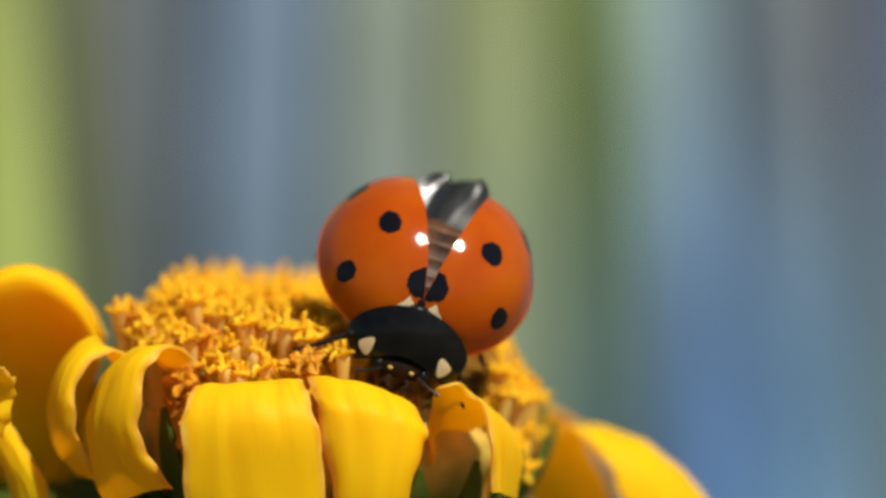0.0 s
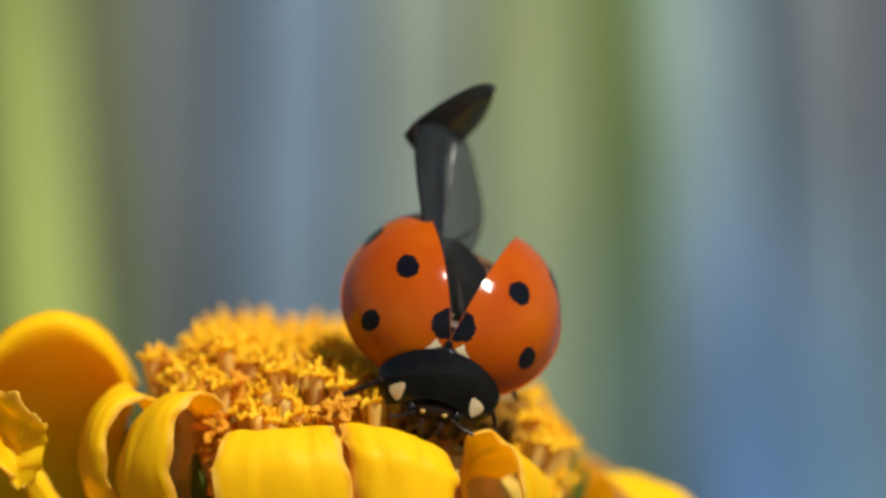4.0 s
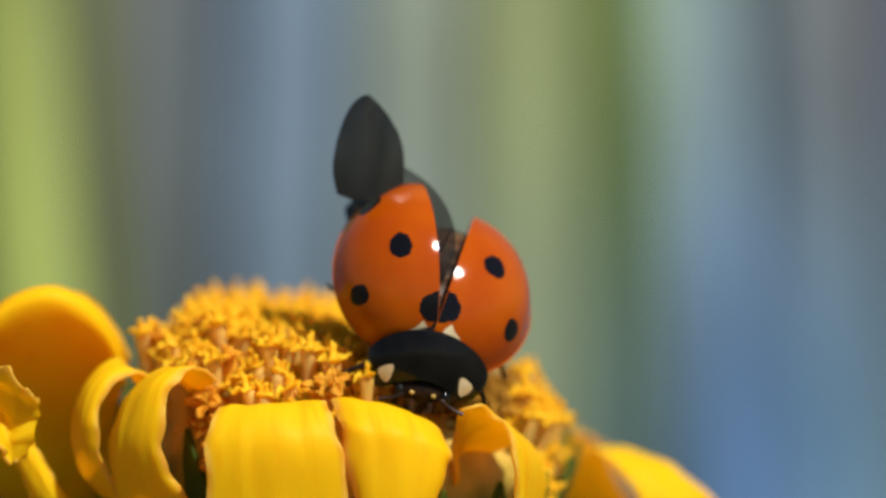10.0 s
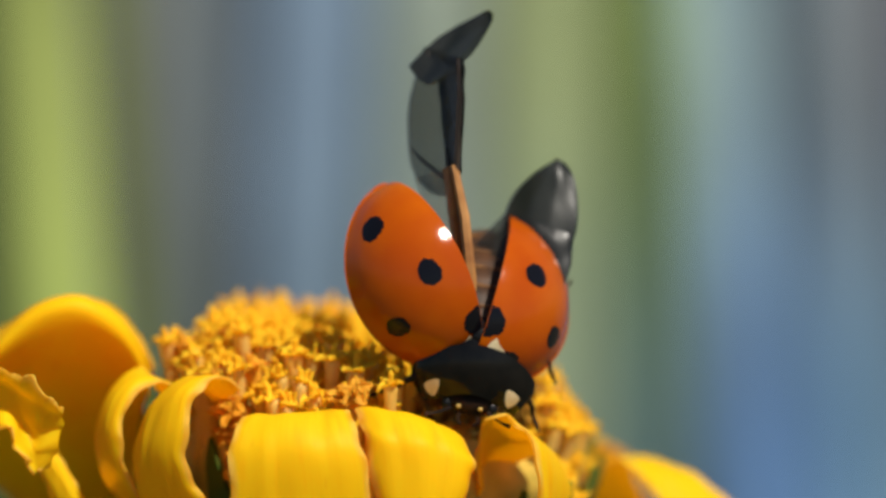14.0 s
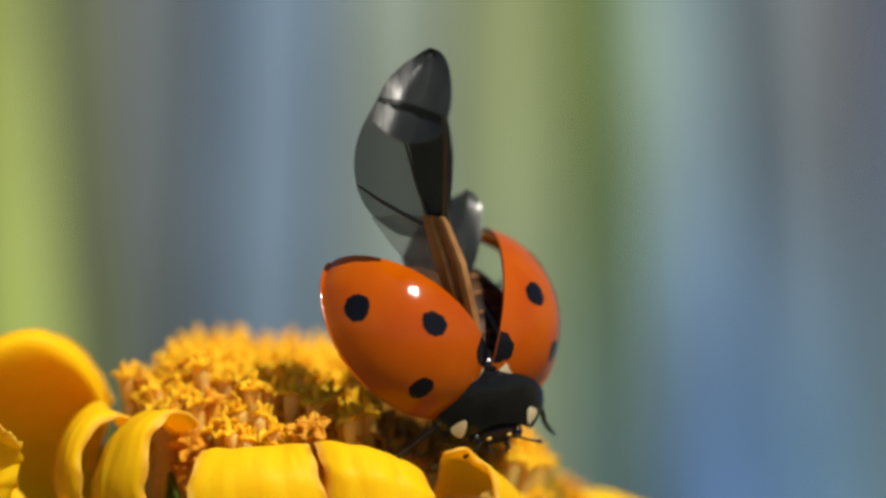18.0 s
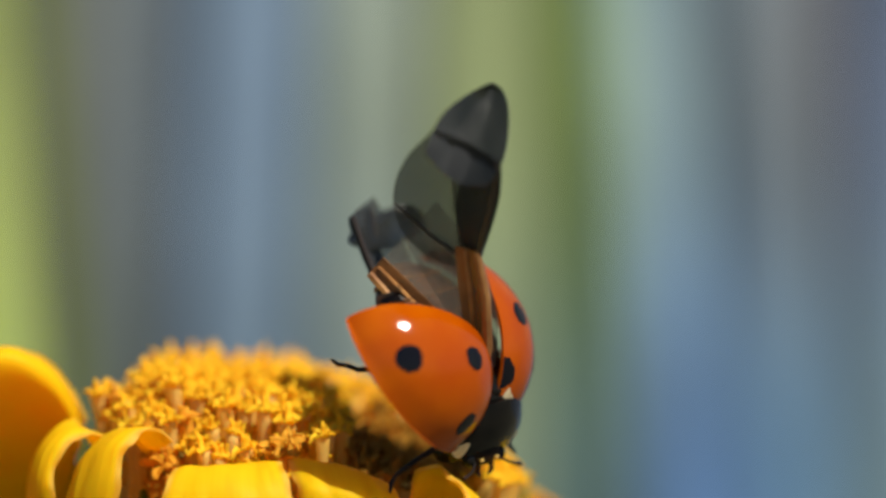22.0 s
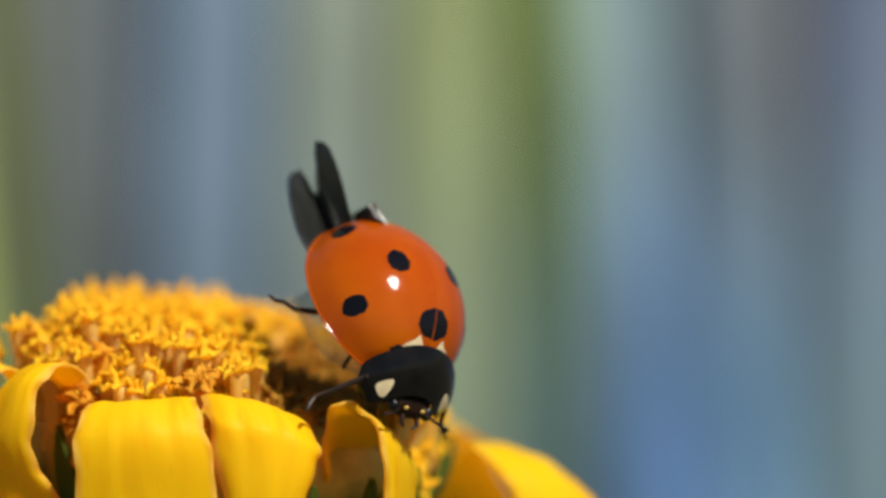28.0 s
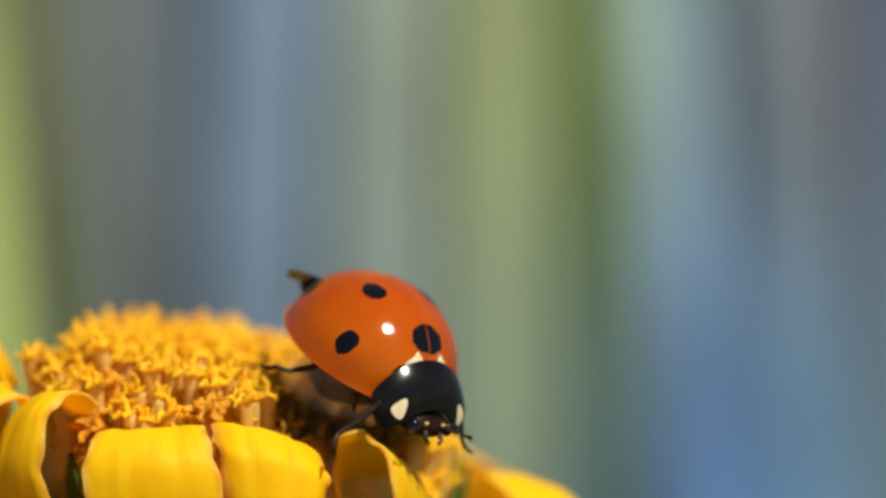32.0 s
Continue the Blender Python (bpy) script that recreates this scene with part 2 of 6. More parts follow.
def leaf_material(tip, foot, low, high):
    """A blade that fades from one colour at its foot to another at its tip, between two heights, with blotches and streaks."""
    m = mat("tall_leaf", tip, 0.55, Specular_IOR_Level=0.2)
    nt = m.node_tree
    N, L = nt.nodes.new, nt.links.new
    tc, sp, mr, mx, mp, nz, ad, n2, hs, vr = (N("ShaderNode" + k) for k in ("TexCoord", "SeparateXYZ", "MapRange", "MixRGB", "Mapping", "TexNoise", "MixRGB", "TexNoise", "HueSaturation", "MapRange"))
    L(tc.outputs["Object"], mp.inputs[0])
    mp.inputs["Scale"].default_value = (1, 1, 0.6)
    oi, av = N("ShaderNodeObjectInfo"), N("ShaderNodeVectorMath")
    sh = N("ShaderNodeMath")
    sh.operation = "MULTIPLY"
    sh.inputs[1].default_value = 7.0
    L(oi.outputs["Random"], sh.inputs[0])
    L(mp.outputs[0], av.inputs[0])
    L(sh.outputs[0], av.inputs[1])
    nz.inputs["Scale"].default_value, nz.inputs["Detail"].default_value = 110, 2
    n2.inputs["Scale"].default_value, n2.inputs["Detail"].default_value = 85, 3
    L(av.outputs[0], nz.inputs["Vector"]), L(av.outputs[0], n2.inputs["Vector"])
    L(tc.outputs["Object"], sp.inputs[0])
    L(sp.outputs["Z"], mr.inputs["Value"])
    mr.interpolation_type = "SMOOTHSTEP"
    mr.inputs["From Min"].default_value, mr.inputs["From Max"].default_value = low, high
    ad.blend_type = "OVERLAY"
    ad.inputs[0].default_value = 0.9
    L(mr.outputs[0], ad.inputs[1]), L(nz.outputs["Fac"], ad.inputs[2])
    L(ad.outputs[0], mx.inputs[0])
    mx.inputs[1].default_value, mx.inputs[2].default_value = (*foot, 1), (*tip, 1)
    vr.inputs["From Min"].default_value, vr.inputs["From Max"].default_value = 0.3, 0.7
    vr.inputs["To Min"].default_value, vr.inputs["To Max"].default_value = 0.74, 1.26
    L(n2.outputs["Fac"], vr.inputs["Value"])
    L(mx.outputs[0], hs.inputs["Color"]), L(vr.outputs[0], hs.inputs["Value"])
    L(hs.outputs[0], nt.nodes["Principled BSDF"].inputs["Base Color"])
    return m


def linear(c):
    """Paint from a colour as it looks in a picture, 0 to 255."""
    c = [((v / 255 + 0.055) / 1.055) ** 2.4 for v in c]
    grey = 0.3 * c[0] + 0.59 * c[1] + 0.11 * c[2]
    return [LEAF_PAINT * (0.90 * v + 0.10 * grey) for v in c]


LEAF_PAINT = 1.0


def tall_leaf(x, depth, width, lean, tip, foot, words, height=0.72):
    """x in mm where the blade passes the flower's height, depth from the eye in metres, width in mm, lean in mm per mm of height."""
    eye_line = EYE.z + depth * math.tan(radians(PITCH))
    half = depth * 0.049
    rows, n = [], 40
    for i in range(n + 1):
        f = i / n
        w = max(0.4, width * (0.55 + 0.9 * f - 1.3 * f ** 3) / 0.81)
        z = height * 1000 * f
        cx = lean * (z - eye_line * 1000) + 0.5 * noise.noise((f * 9, x, 2.0))
        rows.append([(cx + w * (k / 6 - .5), 6 * (f - .6) - 0.06 * width * math.cos((k / 6 - .5) * math.pi), z) for k in range(7)])
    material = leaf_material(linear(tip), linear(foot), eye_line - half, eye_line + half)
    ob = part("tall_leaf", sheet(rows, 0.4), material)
    ob.location = (x * MM, EYE.y + depth, 0)
    tagged(ob, words + " blade-shaped leaf standing in the earth", "leaf", group="tall leaves behind the flower")
    ribs = [Vector(r[3]) + Vector((0, .3, 0)) for r in rows[::2]]
    part("midrib", tube(bmesh.new(), ribs, [.5 - .4 * i / (len(ribs) - 1) for i in range(len(ribs))], 6), material, ob)
    return ob


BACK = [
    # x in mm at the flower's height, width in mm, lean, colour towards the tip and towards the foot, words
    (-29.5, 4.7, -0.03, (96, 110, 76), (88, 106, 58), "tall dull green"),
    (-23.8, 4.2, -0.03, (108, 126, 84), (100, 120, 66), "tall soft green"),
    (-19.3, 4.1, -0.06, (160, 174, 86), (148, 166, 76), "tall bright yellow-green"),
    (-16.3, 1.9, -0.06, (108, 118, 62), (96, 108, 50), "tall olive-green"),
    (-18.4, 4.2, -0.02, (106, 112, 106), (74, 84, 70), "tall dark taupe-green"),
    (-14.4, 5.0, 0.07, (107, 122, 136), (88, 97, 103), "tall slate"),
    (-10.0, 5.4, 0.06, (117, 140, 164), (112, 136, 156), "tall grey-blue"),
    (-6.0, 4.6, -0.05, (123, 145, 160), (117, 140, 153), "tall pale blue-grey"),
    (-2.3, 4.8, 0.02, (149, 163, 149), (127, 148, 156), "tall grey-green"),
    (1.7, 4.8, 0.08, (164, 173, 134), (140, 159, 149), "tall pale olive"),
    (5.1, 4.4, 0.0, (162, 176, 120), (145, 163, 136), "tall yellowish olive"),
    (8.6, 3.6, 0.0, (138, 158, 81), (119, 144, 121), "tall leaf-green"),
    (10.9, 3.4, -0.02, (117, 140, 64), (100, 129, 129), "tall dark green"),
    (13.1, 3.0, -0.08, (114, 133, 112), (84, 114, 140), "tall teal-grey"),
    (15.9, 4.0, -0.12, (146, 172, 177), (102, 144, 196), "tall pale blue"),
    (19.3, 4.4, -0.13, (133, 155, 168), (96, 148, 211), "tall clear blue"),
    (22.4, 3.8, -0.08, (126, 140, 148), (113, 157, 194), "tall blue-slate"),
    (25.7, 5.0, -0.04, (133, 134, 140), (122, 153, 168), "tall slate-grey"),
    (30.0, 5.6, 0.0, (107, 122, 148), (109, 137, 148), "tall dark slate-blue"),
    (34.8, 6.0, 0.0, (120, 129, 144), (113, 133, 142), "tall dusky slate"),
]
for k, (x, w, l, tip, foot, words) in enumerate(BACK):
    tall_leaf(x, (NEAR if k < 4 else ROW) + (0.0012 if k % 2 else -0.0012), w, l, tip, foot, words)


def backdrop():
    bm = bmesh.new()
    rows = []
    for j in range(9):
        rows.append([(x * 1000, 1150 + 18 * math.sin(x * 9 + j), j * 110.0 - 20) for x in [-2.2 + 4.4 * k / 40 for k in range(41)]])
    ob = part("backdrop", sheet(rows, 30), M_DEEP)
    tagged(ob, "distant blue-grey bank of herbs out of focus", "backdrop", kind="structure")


backdrop()

# ---- the flower ----
FC = place(-3.2, 172.0, -1.4)      # top of the disc
flower = new("flower")
flower.location = FC
tagged(flower, "yellow composite flower with curled petals and orange florets", "flower")


def smooth(u):
    u = min(1.0, max(0.0, u))
    return u * u * (3 - 2 * u)


def crown(x, y):
    """Height in mm of the floret tips over a place of the disc: it stands highest in front and falls off to one side and at the rim."""
    r = math.hypot(x, y)
    return -0.92 - 0.075 * y - 0.10 * x - 0.55 * smooth((x + 2) / 6) - 1.5 * smooth((r - 6.2) / 0.7) - 1.1 * smooth((-x - 5.3) / 0.6)


FLORET = 3.3


def floret_meshes(stem, lobe):
    """Open florets: a pale tube that widens into a five-pointed star with stamens; every second one is still half closed."""
    out = []
    for kind in range(6):
        rng = random.Random(kind)
        shut = 1.0 if kind < 4 else 0.45
        bm = bmesh.new()
        h = FLORET
        prof = [(0, 0.18), (0.35, 0.20), (0.62, 0.23), (0.84, 0.29), (0.92, 0.28)]
        bend = rng.uniform(-.12, .12)
        tube(bm, [(bend * math.sin(f * 3), 0, f * h - h) for f, _ in prof], [q for _, q in prof], 9)
        n_tube = len(bm.faces)
        for k in range(5):
            a = 2 * math.pi * (k + rng.uniform(-.12, .12)) / 5
            L, droop = rng.uniform(.28, .48) * shut, rng.uniform(-.05, .45)
            rows = []
            for i in range(6):
                f = i / 5
                w = 0.20 * (1 - f ** 1.3) + 0.02
                rr = 0.20 + L * f
                z = -.09 * h + (.24 + .25 * (1 - shut)) * f - droop * f * f + rng.uniform(-.03, .03)
                rows.append([(math.cos(a) * rr - math.sin(a) * w * s, math.sin(a) * rr + math.cos(a) * w * s, z + .09 * s * s) for s in (-1, -.5, 0, .5, 1)])
            sb = sheet(rows, 0.10)
            me = bpy.data.meshes.new("lobe")
            sb.to_mesh(me)
            sb.free()
            bm.from_mesh(me)
            bpy.data.meshes.remove(me)
        for k in range(2):
            x, y = rng.uniform(-.1, .1), rng.uniform(-.1, .1)
            tube(bm, [(x, y, -.4), (x, y, .1), (x * 2, y * 2, .22 + .1 * k)], [.08, .09, .05], 6)
        for i, f in enumerate(bm.faces):
            f.material_index = 0 if i < n_tube else 1
            f.smooth = True
        tb = bpy.data.meshes.new("floret")
        bm.to_mesh(tb)
        bm.free()
        tb.transform(Matrix.Scale(MM, 4))
        tb.materials.append(stem), tb.materials.append(lobe)
        out.append(tb)
    return out


def disc():
    bm = bmesh.new()
    rows = []
    for i in range(15):
        r = 7.0 * i / 14
        rows.append([(r * math.cos(a) + 1e-4 * math.cos(a), r * math.sin(a) + 1e-4 * math.sin(a), crown(r * math.cos(a), r * math.sin(a)) - FLORET * .72) for a in [2 * math.pi * k / 40 for k in range(40)]])
    for r, z in ((6.9, -6.2), (5.5, -8.2), (3.2, -9.6), (1.3, -10.4)):
        rows.append([(r * math.cos(a), r * math.sin(a), z) for a in [2 * math.pi * k / 40 for k in range(40)]])
    grid(bm, rows, True)
    part("receptacle", bm, M_RECEPT, flower, "brownish domed receptacle")
    meshes, withered_shade = floret_meshes(M_TUBE, M_FLORET), floret_meshes(M_WITHERED_SHADE, M_WITHERED_SHADE)
    rust = floret_meshes(M_RUST, M_RUST)
    rng = random.Random(4)
    N = 300
    for k in range(N):
        r = 7.5 * math.sqrt((k + .5) / N)
        a = k * 2.399963
        r += rng.uniform(-.15, .15)
        if r > 5.9 and rng.random() < .25:
            continue      # the rim is sparse
        if r > 6.9 and (math.sin(a) < -.55 or math.cos(a) < -.6):
            continue      # bare under the bent petals
        fx, fy = math.cos(a) * r, math.sin(a) * r
        worn_shade = smooth((fx - .8) / 1.5) * smooth((6.6 - fx) / 1.4) * smooth((4.4 - fy) / 2.6)   # withered and trodden down where the ladybird sits; the brown also paints its shade
        ob = new("floret", (withered_shade if worn_shade > .45 else meshes)[rng.randrange(6 if r < 5 else 4)])
        ob.parent = flower
        lean = 0.02 * r + 0.10 * max(0, r - 5.9)
        up = Vector((math.cos(a) * lean + rng.uniform(-.09, .09), math.sin(a) * lean + rng.uniform(-.09, .09), 1)).normalized()
        q = up.to_track_quat("Z", "Y").to_matrix().to_4x4()
        s = rng.uniform(.88, 1.12)
        low = rng.choice((0, 0, 0, .7)) * smooth((-fy - 4.0) / 1.4)      # uneven along the front
        ob.matrix_local = Matrix.Translation(Vector((fx, fy, crown(fx, fy) - .30 + rng.uniform(-.5, .2) - 1.35 * worn_shade - low)) * MM) @ q @ pose(0, 0, 0, 0, 0, rng.uniform(0, 360)) @ Matrix.Scale(s, 4)

    # shorter florets in the gaps along the front
    for k in range(54):
        a = radians(-78 + 86 * (k + rng.uniform(-.4, .4)) / 53)
        r = rng.uniform(6.3, 7.5)
        fx, fy = math.sin(a) * r, -math.cos(a) * r
        ob = new("floret", (rust if rng.random() < .06 else meshes)[rng.randrange(6)])
        ob.parent = flower
        ob.matrix_local = Matrix.Translation(Vector((fx, fy, -1.35 - 0.1 * fx - rng.uniform(0, 1.7))) * MM) @ pose(0, 0, 0, rng.uniform(2, 22), 0, math.degrees(a)) @ pose(0, 0, 0, 0, rng.uniform(-9, 9), rng.uniform(0, 360)) @ Matrix.Scale(rng.uniform(.8, 1.0), 4)

    # withered florets down the rim
    for k in range(32):
        a = radians(rng.uniform(58, 122))
        drop = rng.uniform(0, 1)
        ob = new("floret", meshes[rng.randrange(4)])
        ob.parent = flower
        r = 6.4 + 1.3 * drop
        ob.matrix_local = Matrix.Translation(Vector((math.sin(a) * r, -math.cos(a) * r, -3.5 - 3.2 * drop)) * MM) @ pose(0, 0, 0, 0, 0, math.degrees(a)) @ pose(0, 0, 0, 38 + 45 * drop, 0, 0) @ pose(0, 0, 0, 0, 0, rng.uniform(0, 360)) @ Matrix.Scale(rng.uniform(.8, 1.1), 4)

    # florets that lean out over the petals
    for az, r, z, tip, s in ((-36, 8.0, -2.6, 62, 1.1), (-30, 8.1, -3.3, 70, 1.0), (-34, 8.0, -4.9, 95, 1.1), (-37, 7.9, -3.6, 80, .95), (-31, 8.0, -5.6, 100, 1.0), (-41, 7.6, -1.8, 40, 1.0), (-33, 7.9, -4.2, 78, 1.15), (-3.0, 8.1, -1.75, 55, 1.0), (-6.5, 7.9, -1.85, 38, .9)):
        ob = new("floret", rust[rng.randrange(4)])
        ob.parent = flower
        a = radians(az)
        ob.matrix_local = Matrix.Translation(Vector((math.sin(a) * r, -math.cos(a) * r, z)) * MM) @ pose(0, 0, 0, 0, 0, az) @ pose(0, 0, 0, tip, 0, 0) @ pose(0, 0, 0, 0, 0, rng.uniform(0, 360)) @ Matrix.Scale(s, 4)


disc()


def petal(azimuth, width, spine, roll=0.0, cup=0.15, taper=0.5, twist=0.0, seed=0, label=""):
    """A ray petal. azimuth: degrees to the right from the side that faces the camera. spine: points (outward, up) in mm from the
    disc's rim. cup: how far its edges bend. twist: degrees from base to tip."""
    rng = random.Random(seed)
    S = [Vector((r, z)) for r, z in spine]
    pts = []
    n = 30
    for i in range(n + 1):
        f = i / n * (len(S) - 1)
        k = min(int(f), len(S) - 2)
        u = f - k
        p0, p1, p2, p3 = S[max(k - 1, 0)], S[k], S[k + 1], S[min(k + 2, len(S) - 1)]
        pts.append(0.5 * ((2 * p1) + (p2 - p0) * u + (2 * p0 - 5 * p1 + 4 * p2 - p3) * u * u + (3 * p1 - p0 - 3 * p2 + p3) * u ** 3))
    a = radians(azimuth)
    out, side = Vector((math.sin(a), -math.cos(a), 0)), Vector((math.cos(a), math.sin(a), 0))
    rows = []
    for i, p in enumerate(pts):
        f = i / n
        d = (pts[min(i + 1, n)] - pts[max(i - 1, 0)]).normalized()
        nrm = out * -d.y + Vector((0, 0, 1)) * d.x
        w = width * min(1.0, 0.35 + 1.5 * f) * (1 if f < .75 else 1 - (1 - taper) * ((f - .75) / .25) ** 2)
        tw = radians(roll + twist * f)
        row = []
        for k in range(25):
            s = k / 12 - 1
            rib = 0.012 * math.cos(s * 16.0) + 0.05 * noise.noise((s * 3 + seed, f * 4, seed))
            off_s, off_n = s * w / 2, -cup * width / 2 * s * s + rib + 0.30 * noise.noise((s * 1.2, f * 7, seed + 7)) * s * s
            es = side * math.cos(tw) + nrm * math.sin(tw)
            en = nrm * math.cos(tw) - side * math.sin(tw)
            row.append(out * p.x + Vector((0, 0, p.y)) + es * off_s + en * off_n)
        rows.append(row)
    ob = part("petal", sheet(rows, 0.09), M_PETAL, flower, label)
    me = ob.data
    uv = me.uv_layers.new(name="along")
    for lp in me.loops:
        i = lp.vertex_index % (31 * 25)
        uv.data[lp.index].uv = (i // 25 / 30 + seed, i % 25 / 24 + seed)
    return ob


def spline(P, f):
    """Point at 0..1 on a smooth curve through the points P."""
    P = [Vector(p) for p in P]
    k = f * (len(P) - 1)
    i = min(int(k), len(P) - 2)
    u = k - i
    p1, p2 = P[i], P[i + 1]
    p0 = P[i - 1] if i else p1 * 2 - p2
    p3 = P[i + 2] if i + 2 < len(P) else p2 * 2 - p1
    return 0.5 * (2 * p1 + (p2 - p0) * u + (2 * p0 - 5 * p1 + 4 * p2 - p3) * u * u + (3 * p1 - p0 - 3 * p2 + p3) * u ** 3)


def curled_petal(rails, bulge, seed, wrinkle, edge, curl, label):
    """A petal stretched between two or three edges that run from the disc to its tip (mm in the flower's space).
    bulge: how its middle stands out; edge: how far its rims are crumpled; curl: how far the rims roll under."""
    n, m = 44, 32
    bulge = Vector(bulge)
    rows = []
    for i in range(n + 1):
        f = i / n
        stations = [spline(r, f) for r in rails]
        width = (stations[-1] - stations[0]).length
        row = []
        for k in range(m + 1):
            s = 2 * k / m - 1
            p = spline(stations, k / m)
            p += bulge * (1 - s * s) * min(1.0, 4 * f)
            rim = max(0.0, (abs(s) - .55) / .45) ** 2
            p += Vector([edge * rim * noise.noise((f * 8 + seed, s * 2, j * 9.1 + seed)) for j in range(3)])
            p += Vector([wrinkle * noise.noise((f * 3.5, s * 2.5 + seed, j * 5.3 + seed)) for j in range(3)])
            p += (bulge.normalized() if bulge.length else Vector((0, -1, 0))) * (.005 * math.cos(s * 15) + .03 * noise.noise((s * 5 + seed, f * 1.5, 3.3)) - curl * rim * rim)
            row.append(p)
        rows.append(row)
    ob = part("petal", sheet(rows, 0.10), M_PETAL, flower, label)
    uv = ob.data.uv_layers.new(name="along")
    for lp in ob.data.loops:
        i = lp.vertex_index % ((n + 1) * (m + 1))
        uv.data[lp.index].uv = (i // (m + 1) / n + seed, i % (m + 1) / m + seed)
    return ob


curled_petal([[(-3.6, -6.3, -4.8), (-3.8, -7.4, -3.2), (-4, -8.6, -2.6), (-4.3, -9.6, -3.2), (-4.4, -10, -4.2), (-4.3, -10, -5.7), (-4.2, -9.9, -7.7)],
    [(-1.1, -6.3, -4.6), (-0.8, -7.4, -2.9), (-0.6, -8.5, -2.4), (-0.3, -9.5, -2.9), (-0, -9.9, -3.8), (0.2, -9.9, -5.8), (0.2, -9.8, -7.8)]],
    (0.0, -0.35, 0.12), 1, 0.09, 0.15, 0.0, "bright yellow petal bent over and hanging down")
curled_petal([[(0.3, -6.3, -4.6), (-0.1, -7.4, -2.9), (-0.2, -8.4, -2.3), (-0, -9.5, -2.7), (0.2, -9.9, -3.5), (0.5, -10.2, -5.6), (0.6, -10, -7.7)],
    [(2.3, -6.4, -5.1), (2.6, -7.2, -3.5), (3, -8.2, -3.1), (3.5, -9, -3.7), (3.5, -9.3, -4.3), (3.1, -9.5, -5.6), (2.6, -9.4, -7.8)]],
    (0.1, -0.4, 0.2), 2, 0.09, 0.2, 0.3, "bright yellow petal bent over with a curled-back edge")
curled_petal([[(-4.3, -6.8, -2), (-4.9, -7.6, -1.4), (-5.6, -8.3, -1.7), (-5.9, -8.7, -2.7), (-6, -8.8, -3.8), (-5.6, -8.6, -4.9), (-4.9, -8.2, -6)],
    [(-5, -5.6, -2.8), (-5.9, -6.2, -1.8), (-7, -6.6, -2.5), (-7.5, -6.9, -3.4), (-7.7, -7, -4.5), (-7.5, -6.8, -6), (-7.1, -6.4, -7.1)]],
    (-0.2, -0.2, 0.1), 3, 0.05, 0.2, 0.2, "yellow petal rolled back on itself with a wrinkled rim")
curled_petal([[(-6.3, -5.4, -2.1), (-7.2, -6.2, -1.8), (-7.9, -6.8, -2.3), (-8.2, -7.2, -3.3), (-8.1, -7.2, -4.2), (-7.8, -7, -5.2), (-7.4, -6.6, -6.1)],
    [(-6.7, -4, -3), (-7.6, -4.6, -1.8), (-8.5, -5, -2.4), (-9, -5.3, -3.6), (-9, -5.3, -4.6), (-8.7, -5.1, -5.5), (-8.1, -4.8, -6.3)]],
    (-0.15, -0.1, 0.1), 4, 0.05, 0.16, 0.2, "yellow petal rolled back on itself")
curled_petal([[(-7.4, -1, -2.3), (-8.1, -1, -1.1), (-8.9, -1, -0.3), (-9.9, -1, 0), (-11.3, -1, -0.3), (-12.6, -1, -1.2), (-14.2, -1, -2.4)],
    [(-7.4, -3, -2.7), (-8, -3.6, -1.4), (-8.9, -4, -0.6), (-9.9, -4.2, -0.3), (-11.1, -4.2, -0.6), (-12.3, -4.2, -1.5), (-13.9, -4.2, -3.0)],
    [(-8.1, 1.5, -5.5), (-8.6, 2, -7.4), (-9.2, 2.5, -8.7), (-10.3, 2.5, -9.1), (-11.7, 2.5, -8.5), (-13.2, 2.5, -7.5), (-14.6, 2.5, -6.5)]],
    (0, 0, 0.1), 5, 0.12, 0.2, 0.0, "large yellow petal arching over with a shaded orange underside")
curled_petal([[(-12.9, -6.6, -1.5), (-11.9, -7.2, -1.1), (-11.1, -7.6, -1.5), (-10.4, -7.6, -2.2), (-9.9, -7.4, -2.5)],
    [(-12.9, -6.4, -2.5), (-11.9, -6.6, -2.4), (-11.3, -6.7, -3), (-10.8, -7, -3.5), (-10.1, -7.2, -3.4)],
    [(-12.9, -7, -3.7), (-11.9, -7.5, -3.1), (-11.4, -7.6, -4), (-11, -7.4, -4.7), (-10.4, -7, -4.6)]],
    (0, 0, 0), 6, 0.22, 0.35, 0.0, "shrivelled yellow petal with a brown crumpled fold")
curled_petal([[(-11.4, -5, -4.1), (-11, -5.2, -4.8), (-10.6, -5.4, -5.8), (-10.3, -5.4, -6.7), (-10, -5.2, -8.1)],
    [(-10.5, -5, -4.2), (-10.1, -5.4, -4.7), (-9.6, -5.6, -5.6), (-9.1, -5.6, -6.6), (-8.8, -5.4, -8.1)]],
    (0, -0.3, 0.1), 10, 0.06, 0.12, 0.0, "narrow yellow petal hanging down")
curled_petal([[(3.8, -6.5, -5.3), (3.7, -7, -3.8), (4.1, -7.8, -2.7), (4.8, -8.3, -2.7), (5.4, -8.6, -3.2), (5.7, -8.8, -4.2), (5.7, -8.8, -6)],
    [(3.5, -5.5, -6.1), (3.6, -5, -5.4), (4.1, -4.6, -5.1), (5.2, -4.6, -4.8), (6.2, -5.2, -4.6), (6.7, -5.8, -5.4), (6.5, -6, -6.9)]],
    (0.06, 0, 0.0), 7, 0.06, 0.22, 0.15, "yellow petal rolled back with an orange underside")
